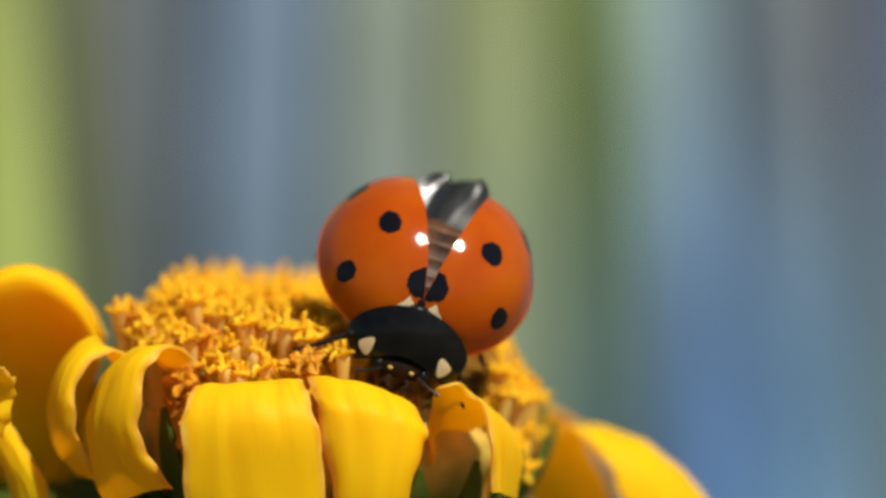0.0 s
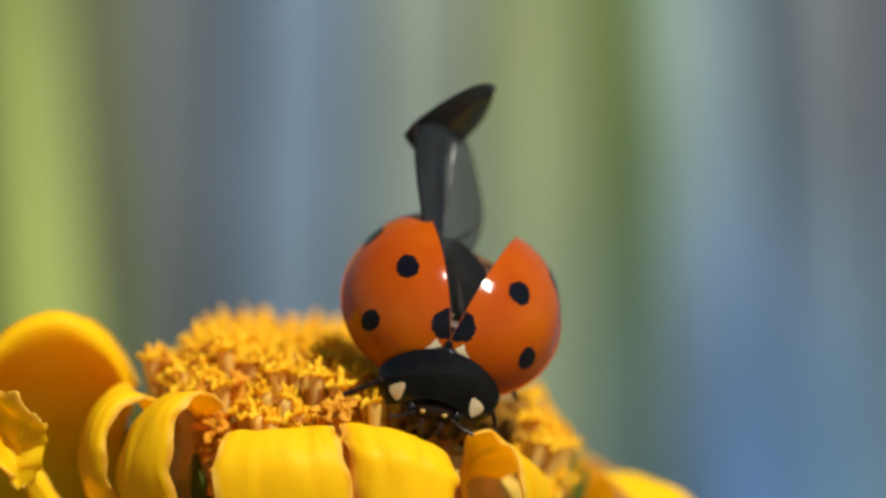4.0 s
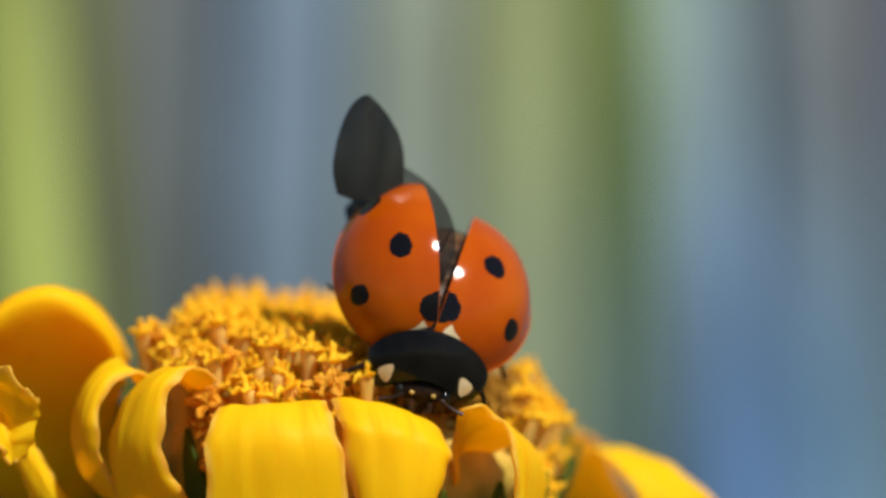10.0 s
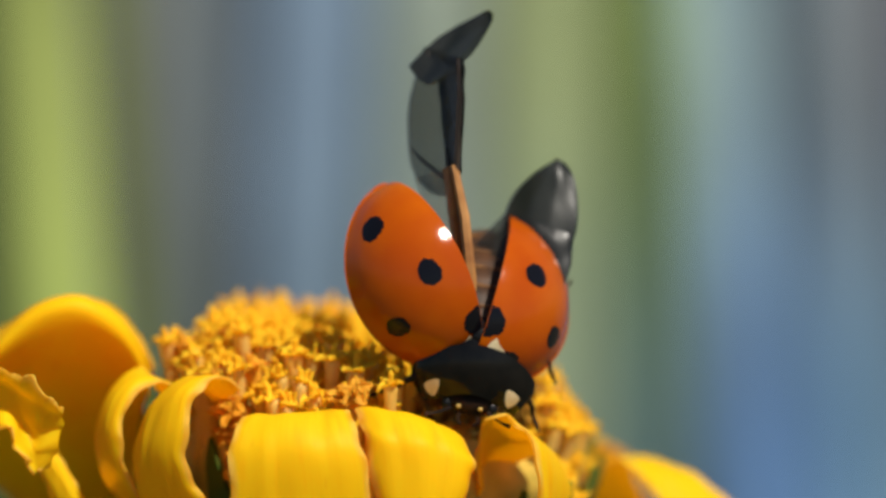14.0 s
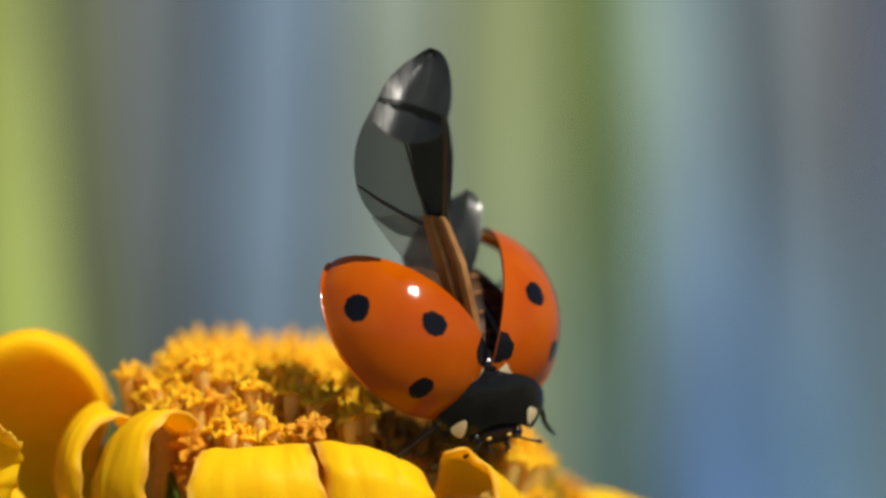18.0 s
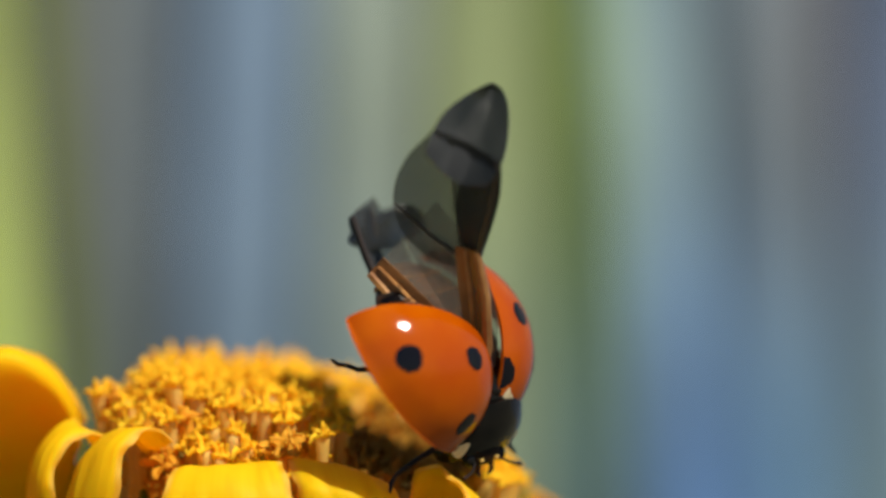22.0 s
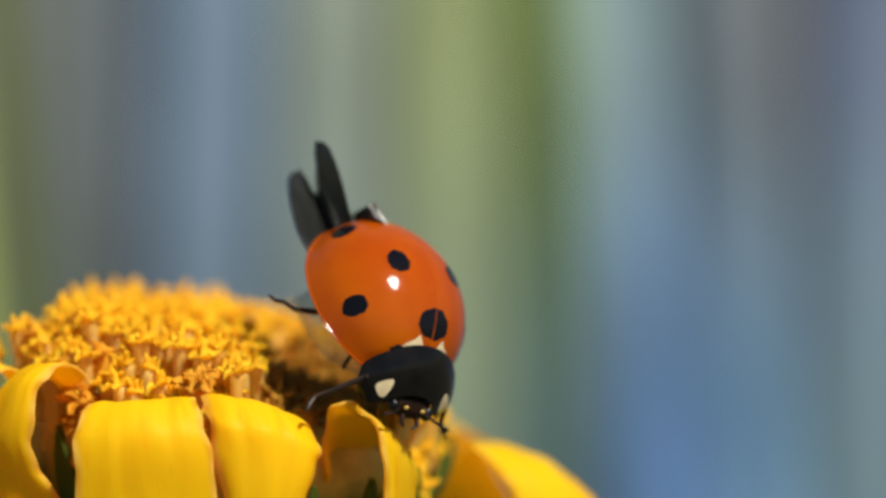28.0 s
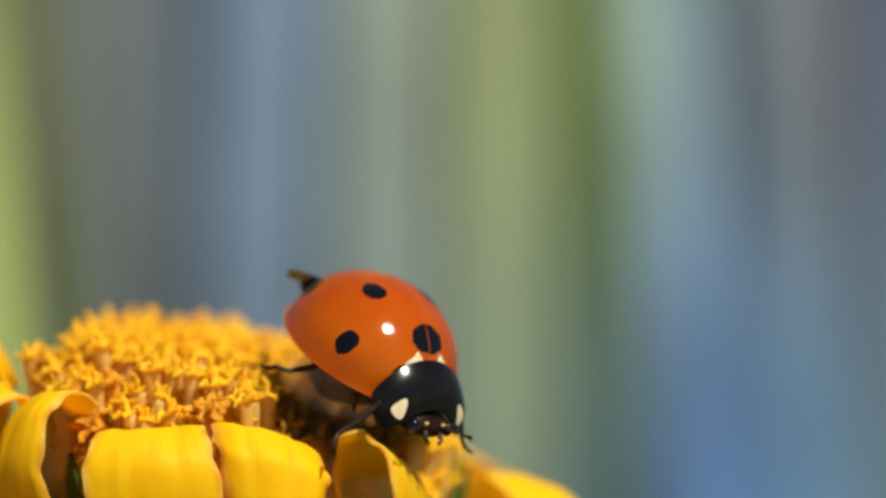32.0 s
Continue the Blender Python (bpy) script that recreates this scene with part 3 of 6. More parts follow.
curled_petal([[(6.9, 3, -7.6), (8.0, 2.6, -6.5), (9.3, 2.2, -6.25), (10.7, 1.8, -6.6), (12, 1.4, -7.35), (13, 1.2, -8.4), (13.7, 1, -9.7)],
    [(7.4, 1, -6.7), (8.4, 0.5, -6.0), (9.1, 0.2, -6.4), (9.7, 0, -7.1), (10.1, -0.2, -8.0), (10.4, -0.3, -9.1), (10.6, -0.3, -10.1)]],
    (0.1, -0.1, 0.15), 9, 0.08, 0.15, 0.0, "yellow petal spread out and drooping")
for k, a in enumerate((142, 165, -172, -148, -128)):
    petal(a, 4.2, [(6.5, -7.4), (9, -6.4), (12, -7), (14, -9.5), (15, -13)], cup=.25, seed=20 + k, label="yellow petal drooping behind the disc")


def stalk():
    bm = bmesh.new()
    base = -FC.z / MM
    tube(bm, [(0, 0, -10), (0, 0, -14), (1, 2, -60), (3, 5, -200), (2, 4, base)], [1.6, 1.5, 1.6, 1.9, 2.4], 12)
    part("stalk", bm, M_BRACT, flower, "green ribbed stalk")
    for k in range(22):
        a = 2 * math.pi * k / 22
        rows = []
        for i in range(9):
            f = i / 8
            r = 3.0 + 4.9 * math.sin(f * 1.5)
            z = -10.2 + (6.4 if math.cos(a) < .2 else 4.6) * f ** 1.4
            w = 0.85 * (1 - f ** 3) + .04
            rows.append([(math.cos(a) * r - math.sin(a) * w * s, math.sin(a) * r + math.cos(a) * w * s, z) for s in (-1, -.5, 0, .5, 1)])
        part("bract", sheet(rows, 0.2), M_BRACT, flower)
    for az, wide, reach in ((-118, 5.0, 16), (-96, 7.5, 21), (-72, 7.0, 19), (-44, 4.4, 10), (-14, 4.2, 9), (24, 4.4, 9.5), (58, 4.2, 10)):
        a = radians(az)
        out, across = Vector((math.sin(a), -math.cos(a), 0)), Vector((math.cos(a), math.sin(a), 0))
        rows = []
        for i in range(15):
            f = i / 14
            mid = out * (3 + reach * .75 * f) + Vector((0, 0, -10.3 + 3.0 * math.sin(f * 2.4) - 3.2 * f * f))
            w = wide * (0.3 + 1.4 * f) * (1 - f ** 2.2) + .1
            rows.append([mid + across * (w * s / 2) + Vector((0, 0, .35 * s * s + .15 * noise.noise((f * 4, s * 2, az)))) for s in (-1, -.7, -.35, 0, .35, .7, 1)])
        part("outer_bract", sheet(rows, 0.25), M_BRACT, flower, "leafy dark green outer bract")


stalk()

# ---- the ladybird: x ahead, y to its left, z up, in mm from the middle of its underside ----
A, B, H, XC = 3.14, 2.87, 2.72, -0.96
HINGE = (1.35, 0.55, 1.45)
bug = new("ladybird")
tagged(bug, "orange-red seven-spotted ladybird with black spots on the flower's disc", "ladybird")


def shell(theta, psi, k=1.0, side=1):
    c = math.cos(theta)
    return Vector((XC + A * k * c * (1.0 if c > 0 else 1 + 0.07 * c * c), side * B * k * math.sin(theta) * math.sin(psi), H * k * math.sin(theta) * math.cos(psi)))


def on_shell(x, y, lift=0.0):
    q = max(0.0, 1 - ((x - XC) / A) ** 2 - (y / B) ** 2)
    p = Vector((x, y, H * math.sqrt(q)))
    n = Vector(((p.x - XC) / A ** 2, p.y / B ** 2, p.z / H ** 2)).normalized()
    return p + n * lift, n


def patch(centre, half_x, half_y, seed, side, hinge, clip=False, lift=0.012):
    """A mark that follows the shell. half sizes in mm along the shell."""
    rng = random.Random(seed)
    c, n = on_shell(centre[0], centre[1] * side)
    t1 = (Vector((1, 0, 0)) - n * n.x).normalized()
    t2 = n.cross(t1)
    bm = bmesh.new()
    p, q = rng.uniform(0, 6), rng.uniform(0, 6)
    wob = [1 + .05 * math.sin(4 * math.pi * k / 40 + p) + .035 * math.sin(6 * math.pi * k / 40 + q) + rng.uniform(-.065, .065) for k in range(40)]
    rows = []
    for ring in range(6):
        f = ring / 5
        row = []
        for k in range(40):
            a = 2 * math.pi * k / 40
            p = c + (t1 * math.cos(a) * half_x + t2 * math.sin(a) * half_y) * (f * (1 + (wob[k] - 1) * f) + 1e-4)
            if clip and p.y * side < 0.02:
                p.y = 0.02 * side
            v = Vector(((p.x - XC) / A, p.y / B, p.z / H)).normalized()
            q = Vector((XC + v.x * A * (1.0 if v.x > 0 else 1 + 0.07 * v.x * v.x), v.y * B, v.z * H))
            m = Vector((v.x / A, v.y / B, v.z / H)).normalized()
            row.append(q + m * lift - Vector(hinge))
        rows.append(row)
    grid(bm, rows, True)
    return bm


def elytron(side):
    h = Vector((HINGE[0], HINGE[1] * side, HINGE[2]))
    rows_out, rows_in = [], []
    n, m = 44, 26
    for i in range(n + 1):
        th = radians(27) + (math.pi - radians(27.5)) * i / n
        ro, ri = [], []
        for k in range(m + 1):
            ps = radians(91) * k / m
            flare = 1 + 0.025 * max(0, (k / m - .86) / .14) ** 2
            notch = 0.10 * max(0, 1 - k / 6) if i == 0 else 0
            p = shell(th, ps, flare, side)
            p.x -= notch
            if k == 0:
                p.y = 0.002 * side
            ro.append(p - h)
            q = shell(th, ps, 0.955, side)
            q.y = max(abs(q.y), 0.002) * side
            ri.append(q - h)
        rows_out.append(ro), rows_in.append(ri)
    bm = bmesh.new()
    a, b = grid(bm, rows_out), grid(bm, rows_in)
    for r, s in ((a[0], b[0]), (a[-1], b[-1]), ([x[0] for x in a], [x[0] for x in b]), ([x[-1] for x in a], [x[-1] for x in b])):
        for i in range(len(r) - 1):
            bm.faces.new((r[i], r[i + 1], s[i + 1], s[i]))
    ob = part("elytron", bm, M_ELYTRON, bug, "glossy orange-red wing case with black spots")
    ob.location = h * MM
    marks = (((1.13, 0.02), .54, .60, True), ((-0.93, 1.19), .44, .40, False), ((0.22, 2.40), .36, .44, False), ((-3.0, 1.78), .42, .46, False))
    for j, (c, hx, hy, clip) in enumerate(marks):
        part("spot", patch(c, hx, hy, j + 5 * (side > 0), side, h, clip), M_SPOT, ob)
    corner = [Vector(p) for p in ((1.84, .16, 0), (1.70, 1.10, 0), (1.44, .46, 0))]
    bm = bmesh.new()
    rows = []
    for i in range(9):
        u = i / 8 * .998
        edge = []
        for k in range(9):
            p = corner[0].lerp(corner[1], k / 8).lerp(corner[2], u)
            q, nrm = on_shell(p.x + .02 * math.sin(5 * k + i), p.y * side, .015)
            edge.append(q - h)
        rows.append(edge)
    grid(bm, rows)
    part("pale_mark", bm, M_CREAM, ob, "cream triangular mark at the base")
    edge = [r[-1] for r in rows_out[1:-1:2]]
    part("rim", tube(bmesh.new(), edge, [.035] * len(edge), 6), M_ELYTRON, ob, "thin raised rim")
    return ob


elytra = {"L": elytron(1), "R": elytron(-1)}


def body():
    bm = bmesh.new()
    rows = []
    n = 40
    for i in range(n + 1):
        f = i / n
        x = 1.5 - 5.6 * f
        w = math.sqrt(max(0.0, 1 - ((x + 1.25) / 2.86) ** 2)) if f < 1 else 0
        w = max(w, 0.02)
        ring = 1 + 0.07 * abs(math.sin(f * math.pi * 7)) ** .7 - 0.04
        rows.append([(x, 2.15 * w * ring * math.cos(a), (.92 if math.sin(a) > 0 else .6) * w * ring * math.sin(a) + .45 - .70 * f * f) for a in [2 * math.pi * k / 28 for k in range(28)]])
    vs = grid(bm, rows, True)
    bm.faces.new(vs[0]), bm.faces.new(vs[-1])
    part("abdomen", bm, M_BELLY, bug, "brown segmented abdomen")
    for k in range(1, 7):
        f = k / 7
        x = 1.5 - 5.6 * f
        w = math.sqrt(max(0.0, 1 - ((x + 1.25) / 2.86) ** 2)) * .985
        hoop = [(x + .03 * math.sin(5 * a), 2.15 * w * math.cos(a), (.92 if math.sin(a) > 0 else .6) * w * math.sin(a) + .45 - .70 * f * f) for a in [2 * math.pi * j / 32 for j in range(33)]]
        part("segment_rim", tube(bmesh.new(), hoop, [.075] * 33, 6), M_RIM, bug, "pale orange-brown rim of a belly segment")
    bm = ball(bmesh.new(), (1.15, 0, .75), (.95, 1.55, .85), 12)
    part("thorax", bm, M_CHITIN, bug, "glossy black thorax")
    bm = ball(bmesh.new(), (1.12, 0, 1.52), (.42, .40, .2), 8)
    part("scutellum", bm, M_CHITIN, bug)
    # neck shield: a crescent, hollowed in front for the head
    def saddle(f, s, lift=0.0):
        ps = s * 1.49
        c, y = math.cos(ps), math.sin(ps)
        back = Vector((1.74 + 0.20 * s * s, 1.98 * y, 0.12 + 1.45 * c ** 1.5))
        fore = Vector((2.86 + 0.10 * y * y - 0.58 * s ** 4, 1.6 * y, -0.62 + 1.02 * c ** 2.4))
        p = back.lerp(fore, f)
        n = Vector((0.55, y, c * .9)).normalized()
        return p + n * (0.16 * math.sin(math.pi * f) + lift)
    rows = [[saddle(i / 16, j / 16 - 1) for j in range(33)] for i in range(17)]
    part("neck_shield", sheet(rows, 0.12), M_CHITIN, bug, "glossy black neck shield")
    part("rim", tube(bmesh.new(), [saddle(.01, j / 12 - 1, .02) for j in range(1, 24)], [.045] * 23, 6), M_CHITIN, bug, "thin glossy rim of the neck shield")
    for sd in (1, -1):
        bm = bmesh.new()
        rows = []
        for ring in range(6):
            rows.append([saddle(.75 + .17 * ring / 5 * math.sin(2 * math.pi * k / 20) - .03 * math.cos(4 * math.pi * k / 20) * ring / 5, sd * (.53 + .115 * ring / 5 * math.cos(2 * math.pi * k / 20) * (1 - .2 * math.sin(2 * math.pi * k / 20))) + 1e-5 * k, .075) for k in range(20)])
        grid(bm, rows, True)
        part("pale_patch", bm, M_CREAM, bug, "cream patch on the neck shield's corner")
    # head
    bm = ball(bmesh.new(), (2.62, 0, -.20), (.62, .98, .46), 14)
    head = part("head", bm, M_HEAD, bug, "dark brown head")
    for sd in (1, -1):
        part("pale_dot", ball(bmesh.new(), (3.15, sd * .36, .02), (.06, .09, .08), 6), M_DOT, head, "yellow dot on the brow")
        part("eye", ball(bmesh.new(), (2.95, sd * .74, -.18), (.28, .2, .26), 8), M_CHITIN, head, "round black eye")
        bm = tube(bmesh.new(), [(3.15, sd * .6, -.1), (3.4, sd * .9, -.05), (3.5, sd * 1.15, -.08), (3.55, sd * 1.4, -.12)], [.05, .045, .05, .08], 6)
        part("antenna", bm, M_LEG, head)
        bm = tube(bmesh.new(), [(3.2, sd * .3, -.25), (3.4, sd * .35, -.4), (3.5, sd * .2, -.5)], [.1, .08, .05], 6)
        part("palp", bm, M_LEG, head)
    # legs
    for sd in (1, -1):
        # the legs of its right side are stretched out, those of the left drawn in
        for x0, kx, ky, kz, fx, fy, fz in (((1.75, 2.25, 1.75, .05, 2.5, 2.1, -1.05), (.7, .75, 2.2, .05, .5, 2.45, -1.1), (-.6, -1.7, 2.1, .05, -2.7, 2.5, -.9)) if sd > 0 else
                                           ((1.75, 2.3, 1.9, .05, 2.65, 3.3, -1.25), (.7, .65, 1.2, -.2, .5, 1.1, -1.1), (-.6, -.85, 2.3, -.6, -1.3, 3.3, -1.2))):
            bm = tube(bmesh.new(), [(x0, sd * .8, .1), ((x0 + kx) / 2, sd * (ky + .8) / 2, .22), (kx, sd * ky, kz)], [.20, .20, .11], 8)
            leg = part("leg", bm, M_LEG, bug, "thin black leg")
            mid = ((kx + fx) / 2, sd * ((ky + fy) / 2 + .12), (fz + kz) / 2 - .05)
            part("shin", tube(bmesh.new(), [(kx, sd * ky, kz), mid, (fx, sd * fy, fz + .25)], [.115, .085, .075], 7), M_LEG, leg)
            part("foot", tube(bmesh.new(), [(fx, sd * fy, fz + .25), (fx + (.2 if x0 > 0 else -.15), sd * (fy + .15), fz + .05), (fx + (.45 if x0 > 0 else -.4), sd * (fy + .3), fz)], [.07, .08, .04], 6), M_LEG, leg)


body()


def outline_panel(lead, trail, n=20, m=9, camber=0.0, seed=0, wrinkle=0.05, sg=1, tongue=0.0):
    """Rows of points of a wing panel between two edges, each a list of (along, across)."""
    def at(e, f):
        return spline(e, f)
    rows = []
    for i in range(n + 1):
        f = i / n
        (a, b), (c, d) = at(lead, f), at(trail, f)
        rows.append([(a + (c - a) * k / m - tongue * math.sin(math.pi * k / m) * (1 - f) ** 2, sg * (b + (d - b) * k / m), camber * math.sin(math.pi * k / m) + wrinkle * noise.noise((f * 5 + seed, k * .7, seed)) + .02 * math.sin(k * 2.1 + f * 2)) for k in range(m + 1)])
    return rows


def hind_wing(side):
    sg = 1 if side == "R" else -1
    name = "hind_wing"
    bm = bmesh.new()
    tube(bm, [(0, sg * .1, 0), (1.5, sg * .45, .06), (3.6, sg * .62, .06), (5.35, sg * .5, 0)], [.13, .20, .17, .12], 7)
    tube(bm, [(0, 0, 0), (1.6, sg * .05, 0), (3.6, sg * .12, 0), (5.3, sg * .1, 0)], [.10, .10, .08, .06], 6)
    wing = part(name, bm, M_VEIN, bug, "smoky folded hind wing with brown veins")
    wing.location = Vector((1.0, .95 if side == "L" else -.95, 1.35)) * MM
    lead = [(0.1, .1), (1.5, .45), (3.6, .62), (5.3, .55)]
    trail = [(0.3, -.3), (1.3, -1.5), (3.2, -2.7), (5.5, -3.0)] if side == "L" else [(0.6, -.1), (1.6, -.4), (3.3, -1.1), (5.5, -2.1)]
    part("base_membrane", sheet(outline_panel(lead, trail, 16, 8, .15, 3, .08, sg), .025), M_CLEAR, wing, "clear basal membrane")
    part("vein_web", sheet(outline_panel([(0.05, .12), (1.5, .47), (3.6, .64), (5.35, .52)], [(0.1, -.02), (1.6, -.22), (3.6, -.30), (5.4, -.25)], 16, 6, .05, 14, .05, sg), .03), M_WEB, wing, "amber membrane between the veins")
    panel = part("wing_panel", sheet(outline_panel([(-.05, .6), (1.2, 1.05), (2.4, 1.4), (3.5, 1.5)], [(-.3, -1.4), (.5, -2.15), (1.7, -2.35), (3.1, -1.8), (4.4, -.7)], 22, 12, .22, 5, .07, sg, .5), .03), M_WING, wing, "smoky grey wing panel")
    tip = part("wing_tip", sheet(outline_panel([(-1.15, 1.2), (-.35, 1.55), (.6, 1.62), (1.6, 1.48), (2.12, 1.18), (2.26, .92)], [(-.35, -.95), (.5, -.75), (1.15, -.45), (1.75, .1), (2.12, .62), (2.26, .90)], 20, 9, .25, 8, .06, sg, .35), .035), M_WINGTIP, wing, "dark grey wing tip")
    flap = part("folded_flap", sheet(outline_panel([(.0, .62), (1.2, 1.07), (2.4, 1.42), (3.5, 1.5)], [(.3, -.15), (1.4, -.2), (2.8, -.1), (4.1, -.35)], 22, 8, .16, 12, .10, sg, .35), .03), M_WINGTIP, wing, "dark glossy folded layer along the front edge")
    flap.data.transform(Matrix.Translation((0, 0, .00012)))
    panels = [panel, flap]
    for name, pts, radii in (
        ("front_vein", [(0, sg * .55, .05), (1.2, sg * .9, .05), (2.4, sg * 1.25, .05), (3.5, sg * 1.45, 0)], [.11, .10, .09, .06]),
        ("middle_vein", [(.1, sg * -.1, .1), (1.5, sg * -.25, .2), (3.0, sg * -.3, .22), (4.2, sg * -.55, .05)], [.06, .05, .045, .03]),
        ("hind_vein", [(-.1, sg * -.3, .05), (.3, sg * -1.0, .1), (.8, sg * -1.7, .1), (1.4, sg * -2.3, .02)], [.07, .07, .06, .03]),
    ):
        panels.append(part(name, tube(bmesh.new(), pts, radii, 6), M_DARKVEIN, wing))
    return wing, tip, panels


wings = {"R": hind_wing("R"), "L": hind_wing("L")}

# ---- what moves ----
BODY = [
    (0, 0.028, 0.540, 447.183, 0.6267, 0.1222, 0.3319, -0.6943),
    (1, 0.162, 0.362, 447.129, 0.6050, 0.1278, 0.2984, -0.7270),
    (2, -0.128, 0.760, 446.964, 0.6257, 0.1169, 0.3217, -0.7009),
    (2.5, 0.133, 0.487, 447.041, 0.6389, 0.1303, 0.2749, -0.7066),
    (3, -0.017, 0.223, 447.264, 0.6371, 0.1582, 0.2776, -0.7014),
    (6, -0.120, 0.591, 447.546, 0.6325, 0.1615, 0.3844, -0.6527),
    (6.5, 0.088, 0.392, 447.392, 0.6021, 0.1840, 0.2899, -0.7208),
    (7, -0.275, 0.784, 447.149, 0.6475, 0.1646, 0.2822, -0.6884),
    (8, -0.280, 0.761, 446.970, 0.6502, 0.1465, 0.2621, -0.6979),
    (9, -0.307, 0.761, 447.002, 0.6528, 0.1262, 0.2795, -0.6927),
    (10, -0.263, 0.519, 447.242, 0.6445, 0.1707, 0.3091, -0.6782),
    (10.5, -0.139, 0.273, 447.372, 0.6425, 0.1890, 0.2835, -0.6864),
    (11, -0.001, 0.168, 447.292, 0.6396, 0.1862, 0.2438, -0.7048),
    (11.5, 0.033, 0.538, 447.226, 0.6308, 0.1498, 0.3415, -0.6805),
    (12, -0.252, 0.361, 447.186, 0.6529, 0.1733, 0.2684, -0.6867),
    (13, -0.155, 0.471, 447.151, 0.6388, 0.1849, 0.2943, -0.6863),
    (14, 0.503, 0.447, 447.303, 0.6273, 0.2204, 0.3193, -0.6752),
    (14.5, 0.321, 0.455, 447.170, 0.7155, 0.2710, 0.2343, -0.5998),
    (16.5, 0.683, 0.518, 447.464, 0.7443, 0.2704, 0.2501, -0.5571),
    (17, 1.163, 0.300, 447.569, 0.8027, 0.1874, 0.3099, -0.4738),
    (17.5, 1.464, 0.282, 447.488, 0.7802, 0.2302, 0.3436, -0.4692),
    (18, 1.327, 0.319, 447.507, 0.7809, 0.2567, 0.3081, -0.4789),
    (19, 1.253, 0.171, 447.505, 0.8046, 0.2145, 0.3465, -0.4318),
    (19.5, 1.255, 0.217, 447.345, 0.8125, 0.1724, 0.3103, -0.4624),
    (20, 1.208, 0.362, 447.740, 0.7691, 0.2166, 0.4334, -0.4169),
    (20.07, 1.208, 0.362, 447.740, 0.7691, 0.2166, 0.4334, -0.4169),
    (20.27, 1.436, 0.363, 447.388, 0.7554, 0.1756, 0.3533, -0.5231),
    (20.5, 1.436, 0.363, 447.388, 0.7554, 0.1756, 0.3533, -0.5231),
    (21, 1.382, 0.155, 447.649, 0.7543, 0.1689, 0.4556, -0.4415),
    (21.38, 1.382, 0.155, 447.649, 0.7543, 0.1689, 0.4556, -0.4415),
    (21.5, 1.333, -0.301, 447.673, 0.8448, 0.1345, 0.4244, -0.2967),
    (21.78, 1.333, -0.301, 447.673, 0.8448, 0.1345, 0.4244, -0.2967),
    (21.95, 1.722, -0.244, 447.688, 0.8170, 0.1878, 0.4479, -0.3109),
    (22, 1.722, -0.244, 447.688, 0.8170, 0.1878, 0.4479, -0.3109),
    (22.5, 1.695, -0.752, 447.510, 0.8488, 0.2099, 0.4477, -0.1869),
    (22.8, 1.695, -0.752, 447.510, 0.8488, 0.2099, 0.4477, -0.1869),
    (23, 2.256, -0.791, 447.431, 0.8652, 0.0612, 0.4560, -0.1992),
    (23.07, 2.256, -0.791, 447.431, 0.8652, 0.0612, 0.4560, -0.1992),
    (23.27, 2.455, -0.718, 447.828, 0.8369, 0.1663, 0.4859, -0.1894),
    (23.5, 2.455, -0.718, 447.828, 0.8369, 0.1663, 0.4859, -0.1894),
    (24, 2.190, -0.410, 446.446, 0.9490, 0.0034, 0.2403, -0.2040),
    (24.4, 2.190, -0.410, 446.446, 0.9490, 0.0034, 0.2403, -0.2040),
    (24.63, 2.201, 0.114, 447.075, 0.8062, 0.0590, 0.3997, -0.4321),
    (25, 2.201, 0.114, 447.075, 0.8062, 0.0590, 0.3997, -0.4321),
    (28, 2.457, 0.100, 446.713, 0.8008, 0.0181, 0.3944, -0.4504),
    (29, 2.477, 0.105, 446.708, 0.8005, 0.0226, 0.3873, -0.4569),
    (30, 2.436, 0.101, 446.651, 0.8033, 0.0199, 0.3844, -0.4545),
    (31, 2.416, 0.135, 446.615, 0.8053, 0.0239, 0.3620, -0.4690),
    (32, 2.007, 0.201, 446.437, 0.8763, -0.0068, 0.2373, -0.4192),
]
